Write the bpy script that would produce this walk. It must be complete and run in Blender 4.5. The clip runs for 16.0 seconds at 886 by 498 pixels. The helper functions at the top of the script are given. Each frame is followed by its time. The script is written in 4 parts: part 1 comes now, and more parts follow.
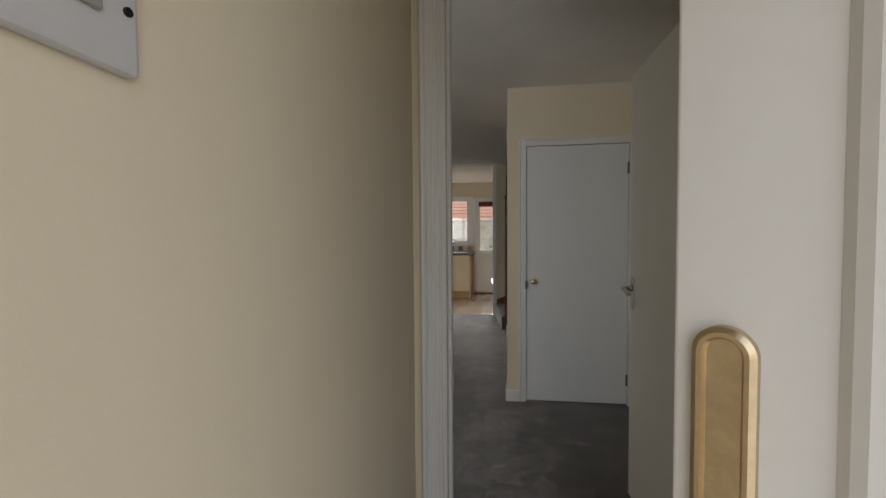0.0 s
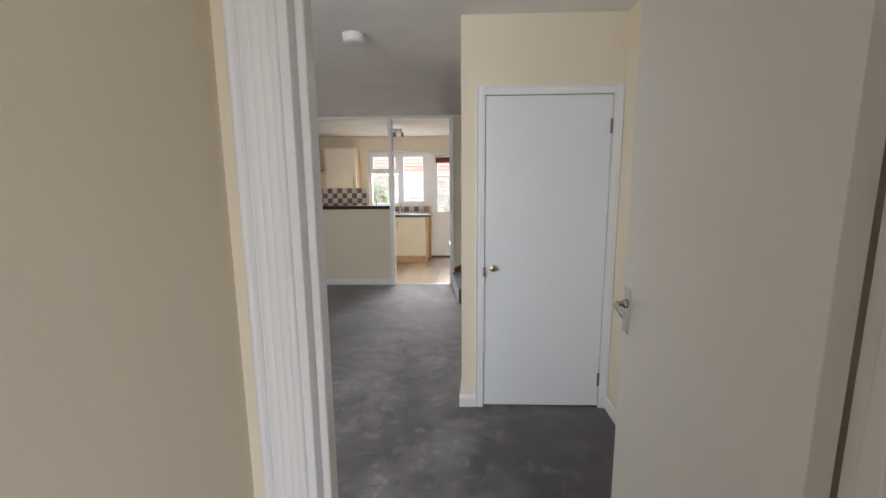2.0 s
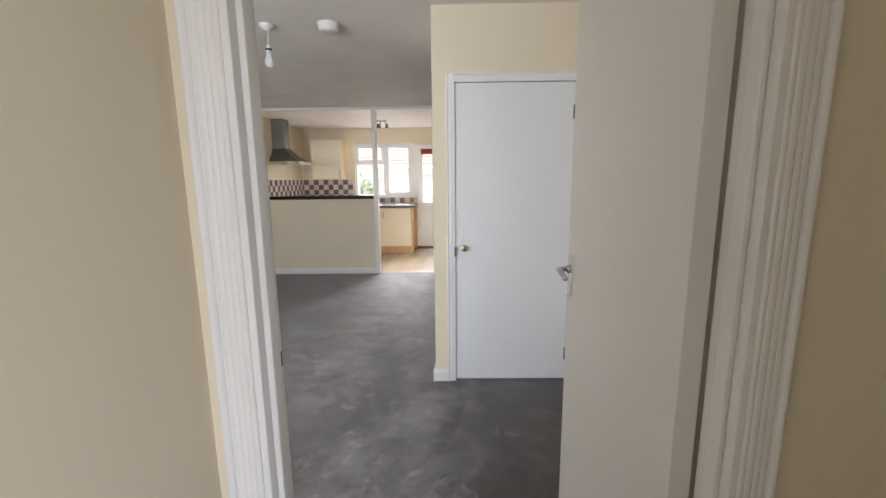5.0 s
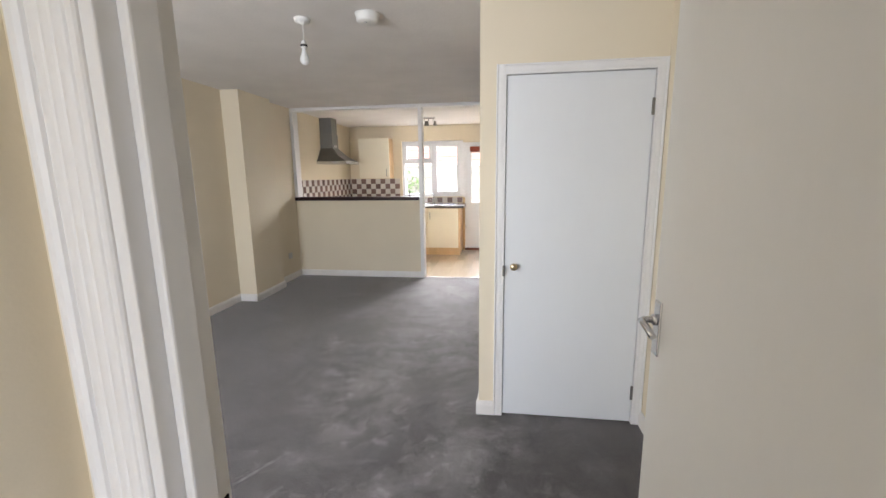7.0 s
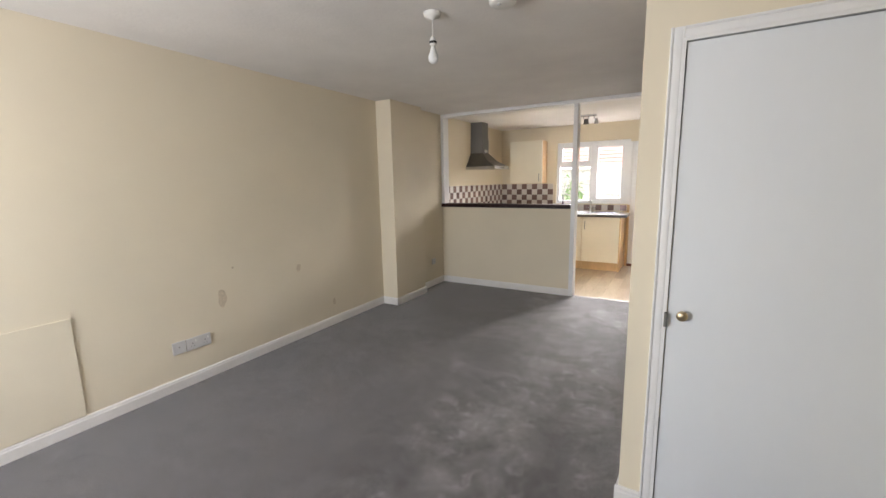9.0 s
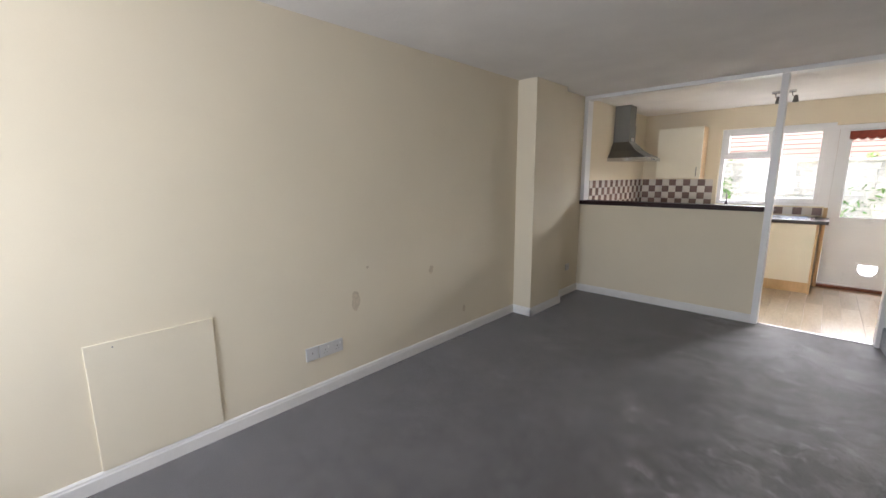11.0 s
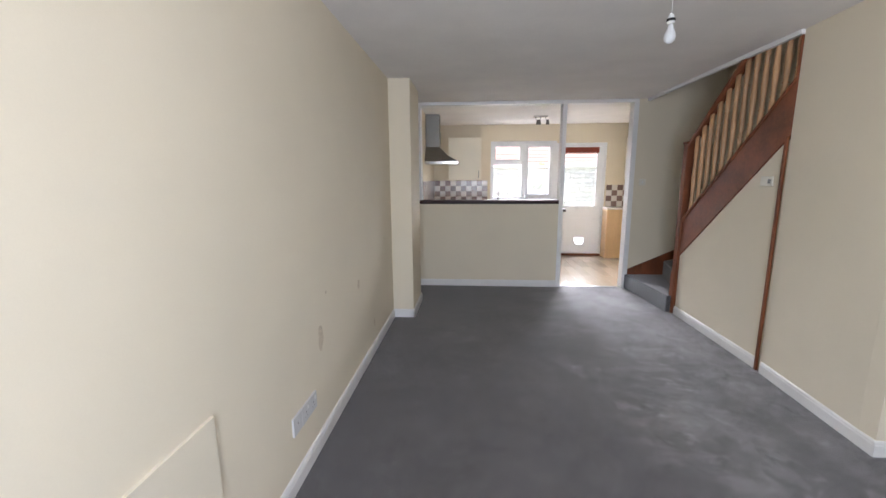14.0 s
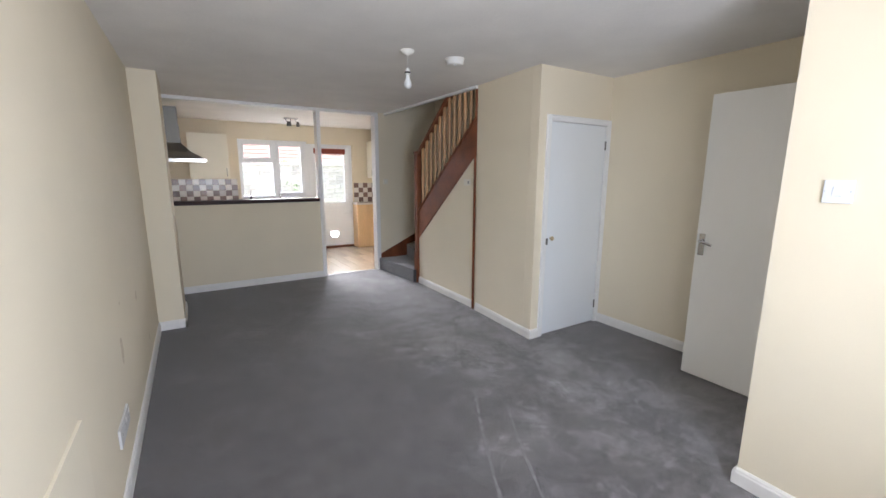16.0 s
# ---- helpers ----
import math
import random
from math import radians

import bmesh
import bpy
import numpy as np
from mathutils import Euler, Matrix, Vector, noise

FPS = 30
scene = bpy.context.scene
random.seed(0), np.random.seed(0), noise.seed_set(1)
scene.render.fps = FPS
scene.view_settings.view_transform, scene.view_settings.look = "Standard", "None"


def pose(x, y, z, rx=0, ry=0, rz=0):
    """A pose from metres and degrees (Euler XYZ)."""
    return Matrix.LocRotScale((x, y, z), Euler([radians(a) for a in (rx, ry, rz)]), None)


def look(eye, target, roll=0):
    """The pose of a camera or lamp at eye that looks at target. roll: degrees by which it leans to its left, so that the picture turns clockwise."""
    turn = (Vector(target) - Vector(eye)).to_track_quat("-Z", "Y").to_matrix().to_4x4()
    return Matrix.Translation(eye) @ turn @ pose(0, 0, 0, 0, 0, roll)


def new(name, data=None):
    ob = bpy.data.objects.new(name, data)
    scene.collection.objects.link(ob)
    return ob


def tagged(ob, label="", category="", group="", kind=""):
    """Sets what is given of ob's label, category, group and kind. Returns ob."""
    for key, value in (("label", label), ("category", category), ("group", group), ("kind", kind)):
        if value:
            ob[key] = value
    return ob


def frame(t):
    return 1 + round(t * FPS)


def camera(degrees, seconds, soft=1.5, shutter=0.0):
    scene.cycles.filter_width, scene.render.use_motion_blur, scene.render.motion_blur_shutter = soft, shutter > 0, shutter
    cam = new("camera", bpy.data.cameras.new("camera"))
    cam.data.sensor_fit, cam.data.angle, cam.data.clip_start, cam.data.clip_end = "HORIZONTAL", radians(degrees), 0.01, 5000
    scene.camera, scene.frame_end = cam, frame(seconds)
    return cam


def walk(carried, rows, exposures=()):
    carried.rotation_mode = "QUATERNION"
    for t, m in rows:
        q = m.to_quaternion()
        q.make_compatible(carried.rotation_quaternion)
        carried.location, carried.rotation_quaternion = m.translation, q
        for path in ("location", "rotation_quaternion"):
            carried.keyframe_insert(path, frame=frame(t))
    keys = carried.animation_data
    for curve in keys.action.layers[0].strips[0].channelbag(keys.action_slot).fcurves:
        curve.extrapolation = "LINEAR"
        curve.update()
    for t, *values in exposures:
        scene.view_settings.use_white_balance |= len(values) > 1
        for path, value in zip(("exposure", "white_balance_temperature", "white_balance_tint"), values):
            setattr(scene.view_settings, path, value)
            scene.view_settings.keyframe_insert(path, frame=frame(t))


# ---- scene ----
cam = camera(95.4, 16.0)
PATH = [
    (0, (0.11, 0.282, 1.318), (-0.147, 2.264, 1.244), -0.4),
    (0.5, (0.159, 0.424, 1.41), (-0.108, 2.404, 1.31), -0.6),
    (1, (0.174, 0.58, 1.414), (-0.09, 2.552, 1.21), -0.5),
    (1.5, (0.169, 0.791, 1.452), (0.004, 2.762, 1.161), -0.5),
    (2, (0.177, 0.95, 1.461), (0.107, 2.925, 1.15), -0.5),
    (2.5, (0.168, 1.032, 1.447), (0.129, 3.008, 1.137), -0.4),
    (3, (0.159, 1.05, 1.442), (0.29, 3.019, 1.118), -0.3),
    (5.5, (0.321, 0.79, 1.383), (0.227, 2.759, 1.044), -0.6),
    (6, (0.311, 0.828, 1.395), (0.153, 2.792, 1.05), -0.5),
    (6.5, (0.309, 0.954, 1.423), (0.086, 2.91, 1.071), -0.6),
    (7, (0.313, 1.157, 1.461), (0.042, 3.107, 1.105), -0.7),
    (7.5, (0.33, 1.369, 1.47), (0.009, 3.312, 1.116), -0.7),
    (8, (0.335, 1.59, 1.499), (-0.164, 3.496, 1.152), -0.7),
    (8.5, (0.369, 1.658, 1.496), (-0.424, 3.462, 1.161), -1.0),
    (9, (0.358, 1.625, 1.493), (-0.636, 3.33, 1.164), -1.1),
    (9.5, (0.319, 1.636, 1.483), (-0.826, 3.243, 1.155), -1.0),
    (10, (0.177, 1.714, 1.474), (-1.158, 3.166, 1.141), -1.0),
    (12.5, (-1.332, 1.878, 1.483), (-2.672, 3.318, 1.118), 0.4),
    (13, (-1.544, 1.772, 1.442), (-2.573, 3.456, 1.118), -0.8),
    (13.5, (-1.763, 1.576, 1.439), (-2.332, 3.464, 1.108), -0.3),
    (14, (-1.941, 1.377, 1.472), (-2.083, 3.342, 1.125), -0.3),
    (14.5, (-2.127, 1.263, 1.464), (-1.918, 3.221, 1.113), -0.2),
    (15, (-2.239, 1.107, 1.488), (-1.704, 3.002, 1.137), -0.1),
    (15.5, (-2.335, 0.945, 1.508), (-1.525, 2.739, 1.153), 0.1),
    (16, (-2.385, 0.845, 1.529), (-1.349, 2.516, 1.162), 0.2),
]
EXPOSURES = [(0.0, 0.90, 7200, 12), (0.5, 1.60, 7100, 15), (1.0, 2.10, 6600, 16), (1.5, 2.20, 6600, 15), (2.0, 2.30, 6600, 14),
             (3.0, 2.50, 6650, 14), (5.5, 2.62, 6600, 14), (6.5, 2.72, 6550, 14), (7.0, 2.82, 6650, 14), (8.0, 2.80, 6950, 15),
             (9.0, 2.70, 6850, 14), (10.0, 2.56, 6650, 13), (12.5, 2.44, 6250, 15), (13.5, 2.52, 6200, 15), (14.5, 2.72, 6150, 14),
             (15.5, 2.72, 6200, 13), (16.0, 2.58, 6250, 14)]
walk(cam, [(t, look(eye, target, roll)) for t, eye, target, roll in PATH], EXPOSURES)

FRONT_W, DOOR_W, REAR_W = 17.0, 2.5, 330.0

# ---- world, sun, large lights ----
world = bpy.data.worlds.new("world")
scene.world = world
world.use_nodes = True
wn = world.node_tree
sky = wn.nodes.new("ShaderNodeTexSky")
sky.sky_type = 'NISHITA'
sky.sun_disc = False
SUN_EL, SUN_AZ = radians(60), radians(88)     # azimuth clockwise from +y
sky.sun_elevation, sky.sun_rotation = SUN_EL, SUN_AZ
sky.dust_density = 2.5
wn.nodes["Background"].inputs["Strength"].default_value = 0.15
wn.links.new(sky.outputs[0], wn.nodes["Background"].inputs[0])

sun = new("sun", bpy.data.lights.new("sun", 'SUN'))
sun.data.energy, sun.data.angle, sun.data.color = 2.2, radians(0.5), (1.0, 0.95, 0.87)
sun_from = Vector((math.sin(SUN_AZ) * math.cos(SUN_EL), math.cos(SUN_AZ) * math.cos(SUN_EL), math.sin(SUN_EL)))
sun.matrix_world = look(sun_from * 30, (0, 0, 0))

# daylight of the front window, standing in its opening
front_light = new("front_window_daylight", bpy.data.lights.new("front_window_daylight", 'AREA'))
front_light.data.shape, front_light.data.size, front_light.data.size_y = 'RECTANGLE', 1.35, 1.25
front_light.data.energy, front_light.data.color = FRONT_W, (0.82, 0.90, 1.0)
front_light.matrix_world = look((-1.8, -0.13, 1.5), (-2.0, 3.0, 3.0))
# daylight of the open front doorway
door_light = new("front_doorway_daylight", bpy.data.lights.new("front_doorway_daylight", 'AREA'))
door_light.data.shape, door_light.data.size, door_light.data.size_y = 'RECTANGLE', 0.8, 1.95
door_light.data.energy, door_light.data.color = DOOR_W, (0.94, 0.95, 0.95)
door_light.matrix_world = look((0.5, -0.1, 1.02), (0.45, 3.0, 1.0))
# added unseen lamp over the garden, shining through kitchen window and glazed back door
rear_light = new("garden_fill_lamp", bpy.data.lights.new("garden_fill_lamp", 'AREA'))
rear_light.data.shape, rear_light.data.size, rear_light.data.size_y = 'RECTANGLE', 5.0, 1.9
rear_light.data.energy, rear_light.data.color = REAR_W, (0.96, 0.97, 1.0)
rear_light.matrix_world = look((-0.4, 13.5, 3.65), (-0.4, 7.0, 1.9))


# ---- materials ----
def material(name, color, rough=0.5, metal=0.0, vary=0.08, scale=6.0, fine=120.0, bump=0.1, bump_scale=None,
             spread=0.0, spec=0.5, sheen=0.0, stretch=(1, 1, 1), dark=None, coat=0.0):
    """A surface with soft large variation, fine grain and relief, at real size."""
    m = bpy.data.materials.new(name)
    m.use_nodes = True
    nt = m.node_tree
    b = nt.nodes["Principled BSDF"]
    b.inputs["Roughness"].default_value, b.inputs["Metallic"].default_value = rough, metal
    b.inputs["Specular IOR Level"].default_value = spec
    b.inputs["Sheen Weight"].default_value = sheen
    b.inputs["Coat Weight"].default_value = coat
    tc = nt.nodes.new("ShaderNodeTexCoord")
    mp = nt.nodes.new("ShaderNodeMapping")
    mp.inputs["Scale"].default_value = stretch
    nt.links.new(tc.outputs["Object"], mp.inputs[0])
    n1, n2 = nt.nodes.new("ShaderNodeTexNoise"), nt.nodes.new("ShaderNodeTexNoise")
    n1.inputs["Scale"].default_value, n1.inputs["Detail"].default_value = scale, 5
    n2.inputs["Scale"].default_value, n2.inputs["Detail"].default_value = fine, 3
    for n in (n1, n2):
        nt.links.new(mp.outputs[0], n.inputs["Vector"])
    mixv = nt.nodes.new("ShaderNodeMath")
    mixv.operation = 'MULTIPLY_ADD'
    nt.links.new(n1.outputs[0], mixv.inputs[0])
    mixv.inputs[1].default_value = 0.72
    half = nt.nodes.new("ShaderNodeMath")
    half.operation = 'MULTIPLY'
    nt.links.new(n2.outputs[0], half.inputs[0])
    half.inputs[1].default_value = 0.28
    nt.links.new(half.outputs[0], mixv.inputs[2])
    ramp = nt.nodes.new("ShaderNodeValToRGB")
    c0 = dark or tuple(c * (1 - vary) for c in color)
    c1 = tuple(min(1, c * (1 + vary * 0.6)) for c in color)
    ramp.color_ramp.elements[0].position, ramp.color_ramp.elements[0].color = 0.34, (*c0, 1)
    ramp.color_ramp.elements[1].position, ramp.color_ramp.elements[1].color = 0.66, (*c1, 1)
    nt.links.new(mixv.outputs[0], ramp.inputs[0])
    out = ramp.outputs[0]
    if spread:
        oi, hsv = nt.nodes.new("ShaderNodeObjectInfo"), nt.nodes.new("ShaderNodeHueSaturation")
        mr = nt.nodes.new("ShaderNodeMapRange")
        mr.inputs["To Min"].default_value, mr.inputs["To Max"].default_value = 1 - spread, 1 + spread
        nt.links.new(oi.outputs["Random"], mr.inputs[0])
        nt.links.new(mr.outputs[0], hsv.inputs["Value"])
        nt.links.new(out, hsv.inputs["Color"])
        out = hsv.outputs[0]
    nt.links.new(out, b.inputs["Base Color"])
    rr = nt.nodes.new("ShaderNodeMapRange")
    rr.inputs["To Min"].default_value, rr.inputs["To Max"].default_value = max(0.02, rough - 0.08), min(1, rough + 0.08)
    nt.links.new(n1.outputs[0], rr.inputs[0])
    nt.links.new(rr.outputs[0], b.inputs["Roughness"])
    if bump:
        bp = nt.nodes.new("ShaderNodeBump")
        bp.inputs["Strength"].default_value, bp.inputs["Distance"].default_value = bump, 0.004
        src = n2
        if bump_scale:
            src = nt.nodes.new("ShaderNodeTexNoise")
            src.inputs["Scale"].default_value, src.inputs["Detail"].default_value = bump_scale, 4
            nt.links.new(mp.outputs[0], src.inputs["Vector"])
        nt.links.new(src.outputs[0], bp.inputs["Height"])
        nt.links.new(bp.outputs[0], b.inputs["Normal"])
    return m


M_WALL = material("cream_emulsion", (0.77, 0.685, 0.535), 0.75, vary=0.035, scale=1.6, fine=260, bump=0.05, spec=0.25)
M_CEIL = material("white_textured_ceiling", (0.83, 0.80, 0.77), 0.85, vary=0.05, scale=3, fine=90, bump=0.45, bump_scale=45, spec=0.2)
M_GLOSS = material("white_gloss_paint", (0.80, 0.79, 0.78), 0.32, vary=0.03, scale=3, fine=60, bump=0.03)
M_DOOR = material("white_satin_door_paint", (0.76, 0.78, 0.80), 0.42, vary=0.015, scale=1.5, fine=40, bump=0.02, stretch=(1, 1, 0.3))
M_DOOR2 = material("off_white_door_paint", (0.81, 0.80, 0.775), 0.4, vary=0.015, scale=1.5, fine=40, bump=0.02, stretch=(1, 1, 0.3))
M_UPVC = material("white_plastic_frame", (0.85, 0.86, 0.88), 0.3, vary=0.02, scale=4, fine=50, bump=0.0)
M_PLASTIC = material("white_moulded_plastic", (0.78, 0.77, 0.74), 0.38, vary=0.03, scale=8, fine=80, bump=0.0)
M_GREYPL = material("grey_moulded_plastic", (0.55, 0.55, 0.56), 0.4, vary=0.04, scale=8, fine=80, bump=0.0)
M_SOCKET = material("pale_grey_socket_plastic", (0.60, 0.585, 0.57), 0.42, vary=0.05, scale=10, fine=80, bump=0.0)
M_SKIRT = material("warm_white_satin_paint", (0.79, 0.765, 0.735), 0.45, vary=0.06, scale=5, fine=60, bump=0.05)
M_CREAMPL = material("yellowed_cream_plastic", (0.76, 0.71, 0.61), 0.4, vary=0.04, scale=10, fine=80, bump=0.0)
M_PANEL = material("pale_cream_board_paint", (0.772, 0.692, 0.545), 0.7, vary=0.03, scale=3, fine=200, bump=0.05, spec=0.25)
M_SWITCH = material("cool_white_switch_plastic", (0.74, 0.75, 0.78), 0.4, vary=0.03, scale=10, fine=80, bump=0.0)
M_BLACK = material("black_metal", (0.025, 0.023, 0.022), 0.45, metal=0.6, vary=0.2, scale=20)
M_CHROME = material("polished_chrome", (0.62, 0.62, 0.63), 0.16, metal=1.0, vary=0.05, scale=10, bump=0.0)
M_STEEL = material("brushed_steel", (0.22, 0.214, 0.20), 0.5, metal=1.0, vary=0.1, scale=9, fine=180, bump=0.05, stretch=(1, 1, 0.12))
M_BRASS = material("worn_brass", (0.62, 0.50, 0.33), 0.34, metal=1.0, vary=0.2, scale=18, bump=0.03)
M_STAIN = material("red_brown_stained_timber", (0.20, 0.062, 0.025), 0.5, spec=0.3, vary=0.4, scale=7, fine=70, bump=0.08, stretch=(1, 0.5, 0.5))
M_PINE = material("varnished_pine_spindle", (0.54, 0.31, 0.155), 0.38, vary=0.3, scale=9, fine=80, bump=0.06, spread=0.12, stretch=(1, 1, 0.15))
M_BAR = material("dark_mahogany_bar", (0.026, 0.007, 0.007), 0.45, spec=0.2, vary=0.35, scale=9, fine=70, bump=0.04, stretch=(0.2, 1, 1))
M_WORKTOP = material("dark_laminate_worktop", (0.035, 0.026, 0.024), 0.3, vary=0.4, scale=60, fine=200, bump=0.02)
M_CABINET = material("cream_cabinet_laminate", (0.84, 0.78, 0.64), 0.38, vary=0.03, scale=3, bump=0.02)
M_BEECH = material("beech_effect_board", (0.64, 0.43, 0.23), 0.42, vary=0.15, scale=6, fine=60, bump=0.04, stretch=(1, 1, 0.2))
M_PLANK = material("oak_effect_plank", (0.52, 0.42, 0.315), 0.2, vary=0.26, scale=5, fine=70, bump=0.02, spread=0.07, stretch=(1, 0.18, 1), coat=0.5)
M_TILE_D = material("brown_glazed_tile", (0.20, 0.13, 0.115), 0.2, vary=0.25, scale=14, fine=60, bump=0.03, spread=0.22)
M_TILE_L = material("white_glazed_tile", (0.68, 0.63, 0.59), 0.2, vary=0.06, scale=14, fine=60, bump=0.03, spread=0.06)
M_GROUT = material("pale_grout", (0.55, 0.51, 0.46), 0.85, vary=0.12, scale=30)
M_STEP = material("dark_grey_stair_carpet", (0.075, 0.072, 0.075), 0.95, vary=0.35, scale=30, fine=500, bump=0.6, sheen=0.6, spec=0.2)
M_BRICK = material("red_garden_brick", (0.45, 0.33, 0.27), 0.85, vary=0.3, scale=14, fine=90, bump=0.3, spread=0.15)
M_MORTAR = material("grey_mortar", (0.40, 0.37, 0.33), 0.9, vary=0.15, scale=30)
M_ROOF = material("red_clay_roof_tile", (0.32, 0.17, 0.13), 0.85, vary=0.25, scale=9, bump=0.2, spread=0.15)
M_FENCE = material("weathered_fence_board", (0.50, 0.46, 0.40), 0.85, vary=0.25, scale=8, fine=60, bump=0.2, spread=0.12, stretch=(1, 1, 0.15))
M_STONE = material("pale_garden_stone", (0.40, 0.37, 0.325), 0.9, vary=0.35, scale=9, fine=70, bump=0.5, spread=0.22)
M_PAVE = material("pale_concrete_paving", (0.58, 0.56, 0.52), 0.9, vary=0.2, scale=4, fine=90, bump=0.2, spread=0.08)
M_BOUNCE_CUT = material("dark_bounce_cut_slab", (0.06, 0.058, 0.056), 0.9, vary=0.25, scale=5, fine=150, bump=0.3)
M_LEAF = material("green_shrub_leaves", (0.11, 0.23, 0.04), 0.55, vary=0.45, scale=5, fine=30, bump=0.1)
M_GRASS = material("lawn_ground", (0.10, 0.15, 0.05), 0.95, vary=0.3, scale=3, fine=60, bump=0.3)
M_VALANCE = material("red_fabric_valance", (0.30, 0.06, 0.035), 0.9, vary=0.3, scale=30, fine=200, bump=0.2, sheen=0.2)
M_STAINMARK = material("grey_brown_filler_patch", (0.655, 0.55, 0.405), 0.85, vary=0.2, scale=40, bump=0.1)
M_CABLE = material("grey_cable_sheath", (0.30, 0.29, 0.27), 0.5, vary=0.1, bump=0.0)
M_PURPLE = material("dark_bottle_plastic", (0.10, 0.06, 0.09), 0.3, vary=0.2, bump=0.0)


def carpet_material():
    """Dark grey cut-pile carpet with paler brushed patches, trodden lint, faint drag lines and a painted light band."""
    m = bpy.data.materials.new("dark_grey_carpet")
    m.use_nodes = True
    nt = m.node_tree
    b = nt.nodes["Principled BSDF"]
    b.inputs["Roughness"].default_value, b.inputs["Specular IOR Level"].default_value = 0.78, 0.35
    b.inputs["Sheen Weight"].default_value, b.inputs["Sheen Roughness"].default_value = 0.5, 0.38
    b.inputs["Sheen Tint"].default_value = (1.0, 0.97, 0.98, 1)
    tc = nt.nodes.new("ShaderNodeTexCoord")

    def noise_node(scale, detail, rough=0.55, distort=0.0):
        n = nt.nodes.new("ShaderNodeTexNoise")
        n.inputs["Scale"].default_value, n.inputs["Detail"].default_value = scale, detail
        n.inputs["Roughness"].default_value, n.inputs["Distortion"].default_value = rough, distort
        nt.links.new(tc.outputs["Object"], n.inputs["Vector"])
        return n

    big, mid, pile = noise_node(1.5, 5, 0.62, 0.3), noise_node(5.5, 8, 0.66, 0.3), noise_node(420, 2)

    def ramp_node(src, p0, p1, c0, c1):
        r = nt.nodes.new("ShaderNodeValToRGB")
        r.color_ramp.elements[0].position, r.color_ramp.elements[1].position = p0, p1
        r.color_ramp.elements[0].color, r.color_ramp.elements[1].color = (*c0, 1), (*c1, 1)
        nt.links.new(src, r.inputs[0])
        return r.outputs[0]

    def mix(kind, fac, a, bb):
        x = nt.nodes.new("ShaderNodeMix")
        x.data_type, x.blend_type = 'RGBA', kind
        x.inputs[0].default_value = fac
        nt.links.new(a, x.inputs[6])
        nt.links.new(bb, x.inputs[7])
        return x.outputs[2]

    base = ramp_node(mid.outputs[0], 0.34, 0.68, (0.062, 0.0565, 0.0565), (0.088, 0.081, 0.081))
    brushed = ramp_node(big.outputs[0], 0.36, 0.64, (0.90, 0.90, 0.90), (1.10, 1.10, 1.10))
    col = mix('MULTIPLY', 1.0, base, brushed)
    # trodden between the two doorways; the kitchen's light strip is painted into this band
    sep, dist, near = nt.nodes.new("ShaderNodeSeparateXYZ"), nt.nodes.new("ShaderNodeMath"), nt.nodes.new("ShaderNodeMath")
    nt.links.new(tc.outputs["Object"], sep.inputs[0])
    dist.operation, near.operation = 'ADD', 'ABSOLUTE'
    dist.inputs[1].default_value = 0.12
    nt.links.new(sep.outputs[0], dist.inputs[0])
    nt.links.new(dist.outputs[0], near.inputs[0])
    lit_trodden_band = nt.nodes.new("ShaderNodeMapRange")
    lit_trodden_band.interpolation_type = 'SMOOTHSTEP'
    lit_trodden_band.inputs["From Min"].default_value, lit_trodden_band.inputs["From Max"].default_value = 1.4, 0.3
    lit_trodden_band.inputs["To Min"].default_value, lit_trodden_band.inputs["To Max"].default_value = -0.13, 0.165
    nt.links.new(near.outputs[0], lit_trodden_band.inputs[0])
    tread = nt.nodes.new("ShaderNodeMath")
    tread.operation = 'ADD'
    nt.links.new(big.outputs[0], tread.inputs[0])
    nt.links.new(lit_trodden_band.outputs[0], tread.inputs[1])
    where = ramp_node(tread.outputs[0], 0.42, 0.66, (0.12, 0.12, 0.12), (1, 1, 1))
    cloud, spots, flecks = noise_node(2.6, 9, 0.66, 0.25), noise_node(11, 4, 0.6, 0.6), noise_node(30, 4, 0.6, 0.3)
    worn = ramp_node(cloud.outputs[0], 0.43, 0.61, (0, 0, 0), (0.110, 0.106, 0.109))
    worn = mix('ADD', 1.0, worn, ramp_node(spots.outputs[0], 0.55, 0.69, (0, 0, 0), (0.10, 0.097, 0.10)))
    worn = mix('ADD', 1.0, worn, ramp_node(flecks.outputs[0], 0.64, 0.74, (0, 0, 0), (0.09, 0.088, 0.09)))
    col = mix('ADD', 1.0, col, mix('MULTIPLY', 1.0, worn, where))
    grain = ramp_node(pile.outputs[0], 0.3, 0.7, (0.78, 0.78, 0.78), (1.22, 1.22, 1.22))
    col = mix('MULTIPLY', 1.0, col, grain)
    nt.links.new(col, b.inputs["Base Color"])
    bp = nt.nodes.new("ShaderNodeBump")
    bp.inputs["Strength"].default_value, bp.inputs["Distance"].default_value = 0.7, 0.006
    nt.links.new(pile.outputs[0], bp.inputs["Height"])
    bp2 = nt.nodes.new("ShaderNodeBump")
    bp2.inputs["Strength"].default_value, bp2.inputs["Distance"].default_value = 0.12, 0.02
    nt.links.new(mid.outputs[0], bp2.inputs["Height"])
    nt.links.new(bp.outputs[0], bp2.inputs["Normal"])
    nt.links.new(bp2.outputs[0], b.inputs["Normal"])
    return m


M_CARPET = carpet_material()


